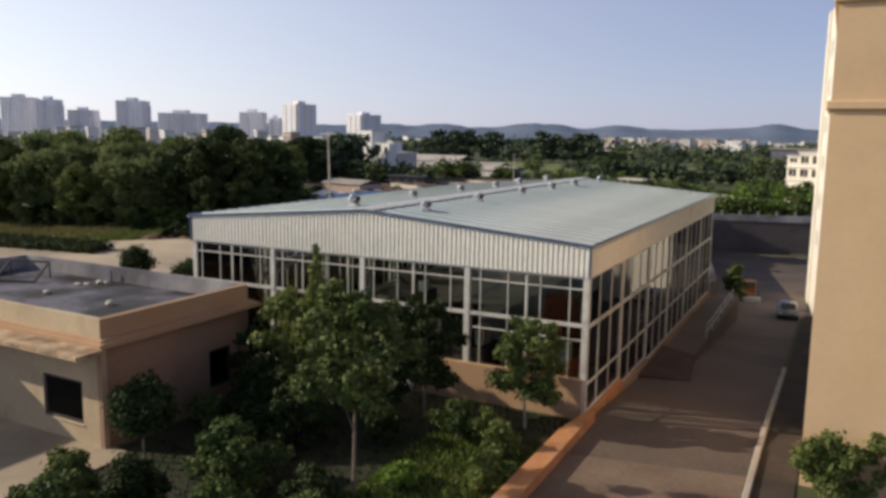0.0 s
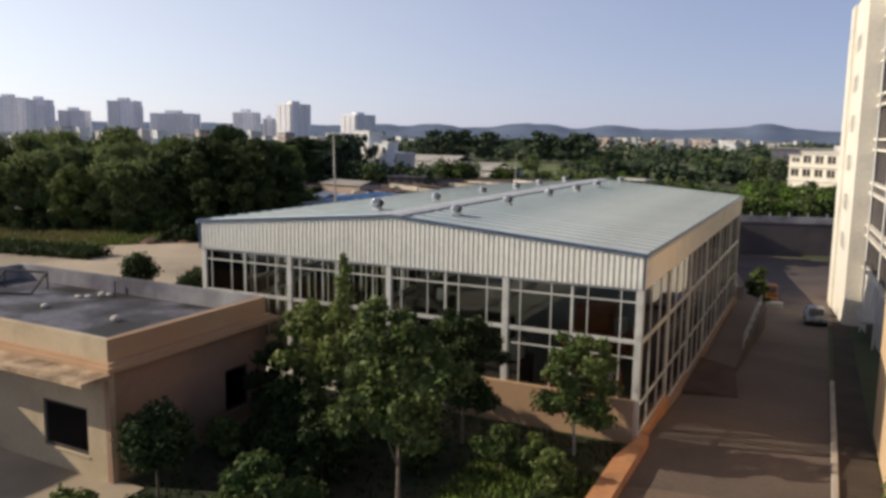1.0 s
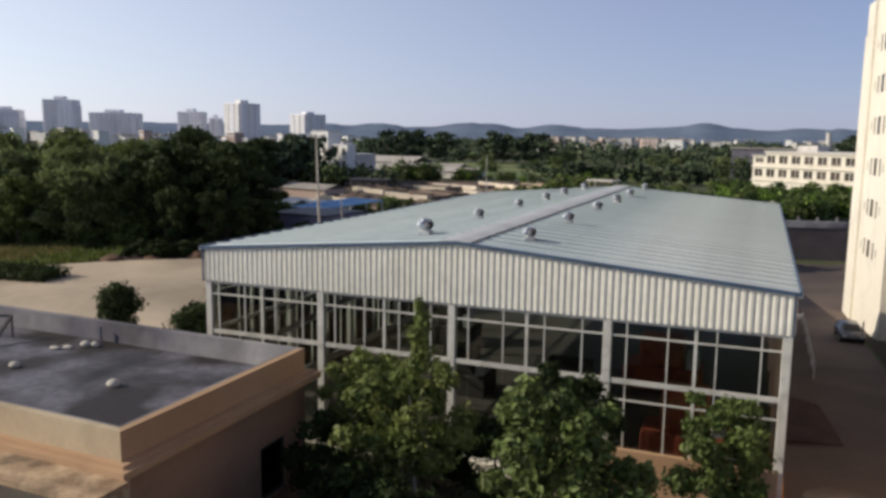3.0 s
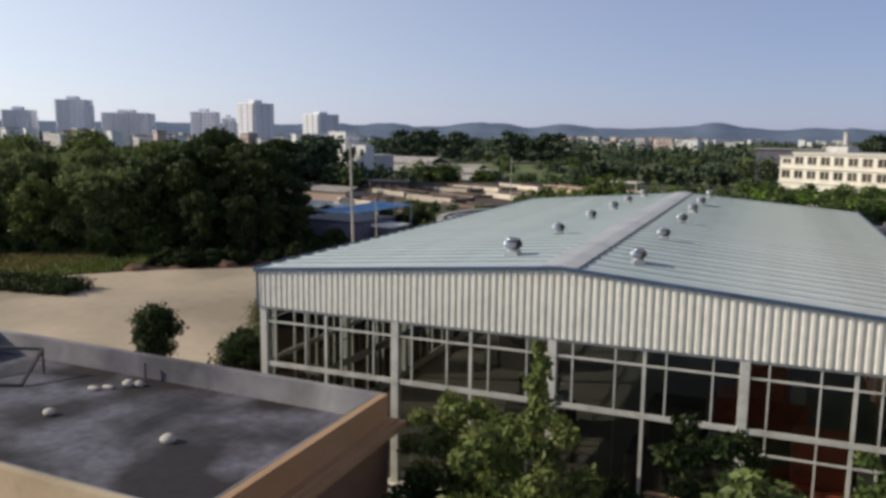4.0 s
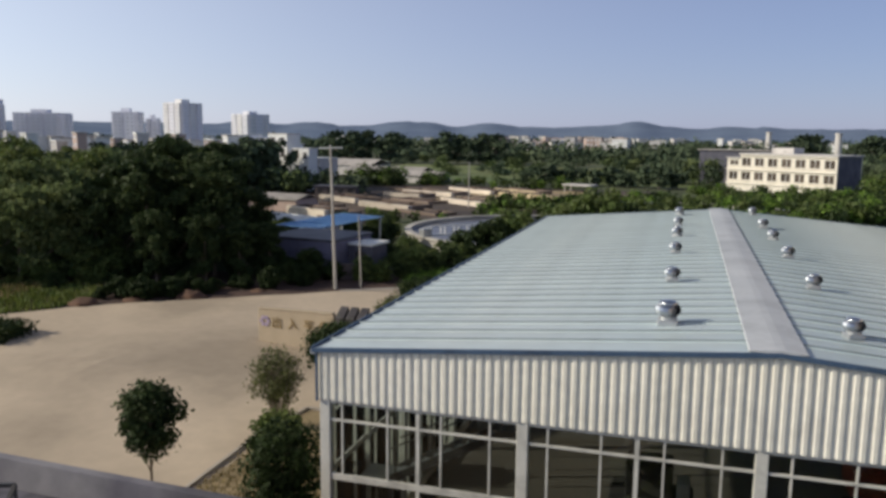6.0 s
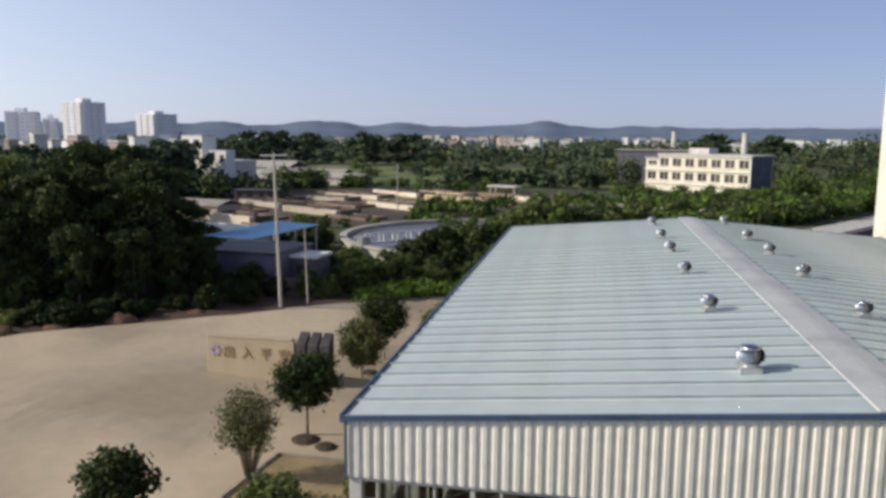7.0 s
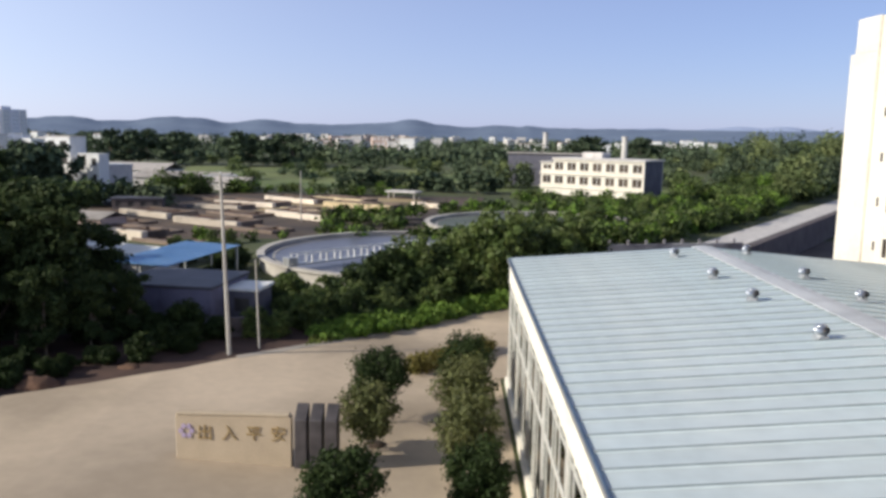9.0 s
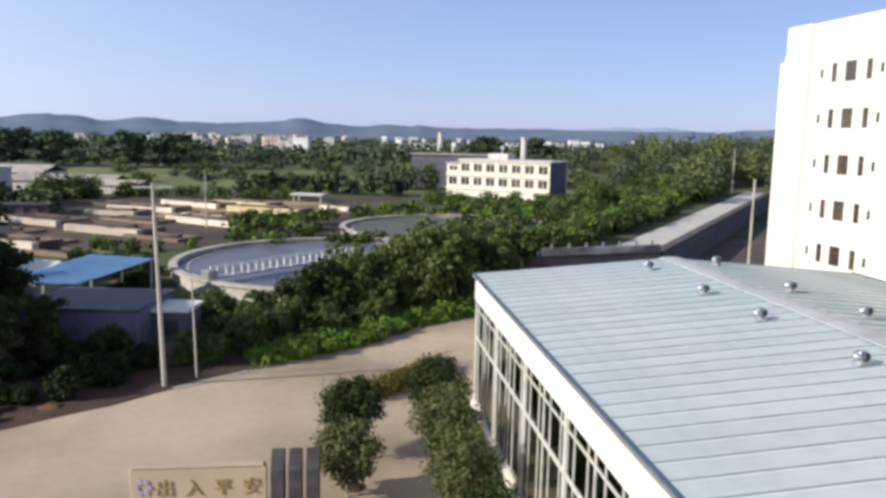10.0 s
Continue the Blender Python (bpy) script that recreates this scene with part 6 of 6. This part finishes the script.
def scatter(x, y, h, r):
    if y < 245 and (x - 37.2) * 0.822 - (y - 102.3) * 0.569 > -12 or math.hypot(x - 34, y - 206) < 26:
        return
    crowns = pale_crowns if rng.random() < 0.36 else far_crowns
    for k in range(6):
        a = k * 2.4 + x
        f = (k + 0.5) / 6
        crowns.append((x + r * 0.5 * math.cos(a), y + r * 0.5 * math.sin(a), h * (0.2 + 0.65 * f), r * rng.uniform(0.5, 0.75), r * rng.uniform(0.5, 0.75), h * 0.2))


for i in range(30):
    y = rng.uniform(205, 300)
    scatter(rng.uniform(-0.36, 0.12) * y, y, rng.uniform(1.5, 3.6), rng.uniform(2.0, 4.0))
for i in range(70):
    y = rng.uniform(300, 440)
    scatter(rng.uniform(-0.36, 0.26) * y, y, rng.uniform(2.5, 7.0), rng.uniform(2.5, 4.6))
for i in range(130):
    y = rng.uniform(150, 420)
    scatter((0.32 + 0.36 * rng.random() ** 0.8) * y + 14, y, rng.uniform(6, 13), rng.uniform(3.0, 5.5))
for i in range(70):
    y = rng.uniform(225, 430)
    scatter(rng.uniform(0.17, 0.42) * y, y, rng.uniform(4, 9), rng.uniform(3.0, 5.0))
for i in range(110):
    y = rng.uniform(250, 460)
    scatter(y * rng.uniform(0.34, 0.72), y, rng.uniform(12, 20), rng.uniform(4.0, 6.5))
for i in range(34):
    scatter(-80 + rng.uniform(-16, 18), 151 + rng.uniform(-3, 3), rng.uniform(4.2, 6.2), rng.uniform(2.0, 3.0))
for i in range(12):
    scatter(rng.uniform(3, 19), rng.uniform(224, 236), rng.uniform(6, 8.4), rng.uniform(2.4, 3.4))
tagged(new("far_trees", leaf_mesh("far_trees", far_crowns, 90000, 0.6, 78, LEAF_FAR)), "scattered green trees of the open land", "trees", kind="stuff")
tagged(new("pale_trees", leaf_mesh("pale_trees", pale_crowns, 70000, 0.6, 81, LEAF_PALE)), "scattered yellowish-green trees of the open land", "trees", kind="stuff")
for cx, cy, n in ((-150, 345, 4), (-134, 350, 3), (-96, 350, 5), (-84, 356, 3), (70, 420, 5), (110, 460, 6)):
    for i in range(n):
        put_far(2, cx + rng.uniform(-8, 8), cy + rng.uniform(-8, 8), rng.uniform(0.8, 1.12))
for i in range(40):
    y = rng.uniform(120, 200)
    put_far(1, -90 - rng.uniform(0, 34) - 0.35 * (y - 120), y, rng.uniform(1.0, 1.38))

for x, y, k in ((-88.0, 153.5, 1.48), (-91.5, 150.0, 1.52), (-95.5, 153.0, 1.5), (-99.5, 150.0, 1.4), (-92.0, 145.0, 1.0)):
    put_far(1, x, y, k)

rg = np.random.default_rng(9)
clumps = []
for i in range(900):
    y = 400 + 1500 * rg.random() ** 1.6
    x = y * rg.uniform(-1.25, 0.75)
    s = rg.uniform(5, 11)
    clumps.append((x, y, s * 0.35, s * 1.5, s, s * rg.uniform(0.5, 0.8)))
tagged(new("far_woods", leaf_mesh("far_woods", clumps, 70000, 1.7, 10, LEAF_FAR)), "far hazy green woods", "woods", kind="stuff")

# ---- far town ----


def house(name, label, x, y, w, d, h, turn, wall_mat, roof_mat, rows, cols, group, category="house"):
    """A far house: body, roof slab and its rows of windows on two fronts."""
    t = thing(name, label, category, (x, y, -0.3), turn, group)
    part("wall", boxed(-w / 2, -d / 2, 0, w / 2, d / 2, h), wall_mat, t)
    part("roof", boxed(-w / 2 - 0.3, -d / 2 - 0.3, h + 0.002, w / 2 + 0.3, d / 2 + 0.3, h + 0.5), roof_mat, t)
    bm = bmesh.new()
    for r in range(rows):
        for c in range(cols):
            u, z = w * ((c + 0.5) / cols - 0.5), h * (r + 0.55) / rows
            box(bm, u - w / cols * 0.22, -d / 2 - 0.06, z - h / rows * 0.2, u + w / cols * 0.22, -d / 2 - 0.005, z + h / rows * 0.2)
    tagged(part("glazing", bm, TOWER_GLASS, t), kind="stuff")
    return t


for i in range(90):
    y = rng.uniform(620, 1050)
    x = y * (rng.uniform(-0.24, -0.06) if i % 2 else rng.uniform(-0.9, 0.35))
    m = rng.choice((PINK_WALL, PINK_WALL, WHITE, PALE, CREAM)) if i % 2 else rng.choice((WHITE, PALE, WHITE))
    house("town_house", "far plain town house with small windows", x, y, rng.uniform(8, 15), rng.uniform(8, 12), rng.uniform(7, 12) + (1.5 if i % 2 else 0), rng.uniform(-25, 25), m, rng.choice((PALE, PINK_WALL, ROOF_GREY)), 3, 4, "far town houses")
for i in range(30):
    y = rng.uniform(1000, 1500)
    x = y * rng.uniform(-0.05, 0.5)
    house("town_house", "far white town house with small windows", x, y, rng.uniform(8, 18), 12, rng.uniform(8, 13), rng.uniform(-25, 25), rng.choice((WHITE, PALE)), PALE, 4, 5, "far town houses")

town = random.Random(31)
for i in range(72):
    az, dist = -64 + 34 * (i + town.random()) / 72, town.uniform(320, 385)
    x, y = 33.8 + dist * math.sin(radians(az)), -34.7 + dist * math.cos(radians(az))
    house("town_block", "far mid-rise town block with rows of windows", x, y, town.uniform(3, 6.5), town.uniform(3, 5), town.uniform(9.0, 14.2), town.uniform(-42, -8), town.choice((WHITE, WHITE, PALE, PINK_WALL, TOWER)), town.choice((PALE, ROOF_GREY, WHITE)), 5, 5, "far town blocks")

# ---- far apartment towers ----


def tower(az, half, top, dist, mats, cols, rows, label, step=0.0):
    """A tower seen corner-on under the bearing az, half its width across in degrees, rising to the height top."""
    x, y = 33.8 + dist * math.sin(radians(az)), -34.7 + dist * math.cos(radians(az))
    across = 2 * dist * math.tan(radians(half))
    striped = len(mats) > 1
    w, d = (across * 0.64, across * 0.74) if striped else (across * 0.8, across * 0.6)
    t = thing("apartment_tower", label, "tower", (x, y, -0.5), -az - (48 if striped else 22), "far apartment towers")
    part("core", boxed(-w / 2, -d / 2, 0, w / 2, d / 2, top), mats[0], t)
    part("roof_house", boxed(-w * 0.2, -d * 0.2, top + 0.002, w * 0.15, d * 0.2, top + 1.4), mats[0], t)
    panes = bmesh.new()
    n = max(2, cols // 3)
    for k in range(n):
        h = top - step * (k % 2) - 0.3
        u0, u1 = -w / 2 + w * (k + 0.12) / n, -w / 2 + w * (k + 0.88) / n
        v0, v1 = -d / 2 + d * (k + 0.12) / n, -d / 2 + d * (k + 0.88) / n
        part("bay", boxed(u0, -d / 2 - 0.6, 0, u1, -d / 2 - 0.01, h), mats[k % len(mats)], t)
        part("bay", boxed(w / 2 + 0.01, v0, 0, w / 2 + 0.6, v1, h), mats[(k + 1) % len(mats)], t)
        for r in range(rows):
            z = h * (r + 0.5) / rows
            z0, z1 = z - h / rows * 0.26, z + h / rows * 0.2
            for f in (0.27, 0.73):
                u, v = u0 + (u1 - u0) * f, v0 + (v1 - v0) * f
                box(panes, u - w / n * 0.1, -d / 2 - 0.65, z0, u + w / n * 0.1, -d / 2 - 0.603, z1)
                box(panes, w / 2 + 0.603, v - d / n * 0.1, z0, w / 2 + 0.65, v + d / n * 0.1, z1)
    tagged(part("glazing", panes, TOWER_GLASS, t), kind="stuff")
    return t


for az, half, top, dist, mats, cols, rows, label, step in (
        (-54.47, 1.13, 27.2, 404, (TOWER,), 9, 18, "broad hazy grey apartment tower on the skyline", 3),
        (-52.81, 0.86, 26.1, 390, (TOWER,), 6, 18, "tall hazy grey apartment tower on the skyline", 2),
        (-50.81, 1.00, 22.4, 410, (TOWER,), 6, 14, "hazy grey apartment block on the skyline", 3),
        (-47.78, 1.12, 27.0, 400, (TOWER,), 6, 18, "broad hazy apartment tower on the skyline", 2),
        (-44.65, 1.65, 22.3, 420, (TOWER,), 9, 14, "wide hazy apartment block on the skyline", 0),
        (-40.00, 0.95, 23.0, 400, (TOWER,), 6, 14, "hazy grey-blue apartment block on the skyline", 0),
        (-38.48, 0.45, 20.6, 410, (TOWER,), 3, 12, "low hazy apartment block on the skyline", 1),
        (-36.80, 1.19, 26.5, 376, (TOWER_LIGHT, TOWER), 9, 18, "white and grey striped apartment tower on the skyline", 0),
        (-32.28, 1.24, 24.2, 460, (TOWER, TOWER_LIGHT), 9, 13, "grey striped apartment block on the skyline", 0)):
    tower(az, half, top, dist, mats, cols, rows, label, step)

# ---- hills ----


def hill_line(name, label, dist, humps, base, mat):
    """A range of wooded hills round the horizon: humps of (bearing, half-width, height)."""
    bm = bmesh.new()
    rows = []
    for i in range(241):
        az = -75 + i * 0.5
        z = base
        for c, w, h in humps:
            z = max(z, h * math.exp(-((az - c) / w) ** 2 * 0.9))
        z *= 1 + 0.10 * noise.noise((az * 0.6, dist, 0)) + 0.05 * noise.noise((az * 2.3, dist, 3))
        s, c = math.sin(radians(az)), math.cos(radians(az))
        rows.append([bm.verts.new(((dist + o) * s, (dist + o) * c, max(z * f, -4))) for o, f in ((-500, -1), (-300, 0.35), (-120, 0.8), (0, 1.0), (160, 0.6), (400, -1))])
    for a, b in zip(rows, rows[1:]):
        for q in range(5):
            bm.faces.new((a[q], b[q], b[q + 1], a[q + 1]))
    bmesh.ops.recalc_face_normals(bm, faces=bm.faces[:])
    tagged(link(name, bm, mat, smooth=True), label, "hills", kind="structure")


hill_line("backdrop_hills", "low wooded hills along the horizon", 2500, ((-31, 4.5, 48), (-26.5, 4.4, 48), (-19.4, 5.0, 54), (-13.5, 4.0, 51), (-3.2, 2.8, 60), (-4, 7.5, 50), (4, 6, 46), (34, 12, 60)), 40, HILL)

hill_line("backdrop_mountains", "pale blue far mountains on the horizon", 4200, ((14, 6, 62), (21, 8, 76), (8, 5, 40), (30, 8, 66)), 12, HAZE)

# ---- vehicles ----


def car(at, turn, paint, label):
    c = thing("car", label, "car", at, turn)
    bm = bmesh.new()
    prof = [(-2.15, 0.35), (-2.2, 0.75), (-1.35, 0.92), (-0.6, 1.42), (0.95, 1.45), (1.7, 1.0), (2.15, 0.95), (2.2, 0.4)]
    sides = []
    for s in (-1, 1):
        sides.append([bm.verts.new((s * (0.86 if z < 1.1 else 0.66), y, z)) for y, z in prof])
    n = len(prof)
    for i in range(n):
        bm.faces.new((sides[0][i], sides[0][(i + 1) % n], sides[1][(i + 1) % n], sides[1][i]))
    bm.faces.new(sides[0][::-1])
    bm.faces.new(sides[1])
    bmesh.ops.recalc_face_normals(bm, faces=bm.faces[:])
    bmesh.ops.bevel(bm, geom=bm.edges[:], offset=0.06, segments=2, affect="EDGES")
    part("body", bm, paint, c, smooth=True)
    for s in (-1, 1):
        for y in (-1.35, 1.35):
            bm = bmesh.new()
            tube(bm, (s * 0.66, y, 0.32), (s * 0.9, y, 0.32), 0.32, 0.32, 16)
            w = part("wheel", bm, RUBBER, c)
            bm = bmesh.new()
            tube(bm, (s * 0.88, y, 0.32), (s * 0.915, y, 0.32), 0.19, 0.17, 12)
            part("rim", bm, GALV, w)
        part("headlight", boxed(s * 0.68 - 0.16, -2.23, 0.62, s * 0.68 + 0.16, -2.12, 0.78, bevel=0.03), WHITE, c)
        part("tail_lamp", boxed(s * 0.7 - 0.14, 2.1, 0.7, s * 0.7 + 0.14, 2.22, 0.9, bevel=0.03), TAIL, c)
    bm = bmesh.new()
    vs = [bm.verts.new(v) for v in ((-0.66, -1.3, 0.985), (0.66, -1.3, 0.985), (0.56, -0.68, 1.42), (-0.56, -0.68, 1.42))]
    bm.faces.new(vs)
    part("windscreen", bm, FRAME_DARK, c).location = (0, -0.03, 0.02)
    part("bumper", boxed(-0.84, -2.27, 0.3, 0.84, -2.14, 0.52, bevel=0.04), RUBBER, c)


car((30.4, 45.2, -0.078 * 45.2 + 0.05), 4, CAR_SILVER, "parked silver car on the sloping road")
ld = thing("loader", "small orange loader parked beside the road", "loader", (26.0, 56.5, height(26.2, 56.5) + 0.05), 10)
part("chassis", boxed(-0.7, -1.5, 0.45, 0.7, 1.5, 0.9, bevel=0.06), YELLOW, ld)
part("cab", boxed(-0.6, -0.1, 0.9, 0.6, 1.2, 2.1, bevel=0.08), YELLOW, ld)
part("cab_glass", boxed(-0.5, -0.13, 1.3, 0.5, -0.105, 1.95), FRAME_DARK, ld)
part("bucket", boxed(-0.9, -2.4, 0.1, 0.9, -1.8, 0.75, bevel=0.08), GALV, ld)
for s in (-1, 1):
    bm = bmesh.new()
    beam(bm, (s * 0.5, -0.2, 1.1), (s * 0.5, -1.9, 0.5), 0.12)
    part("arm", bm, YELLOW, ld)
    for y in (-1.0, 1.0):
        bm = bmesh.new()
        tube(bm, (s * 0.68, y, 0.42), (s * 0.95, y, 0.42), 0.42, 0.42, 14)
        part("wheel", bm, RUBBER, ld)
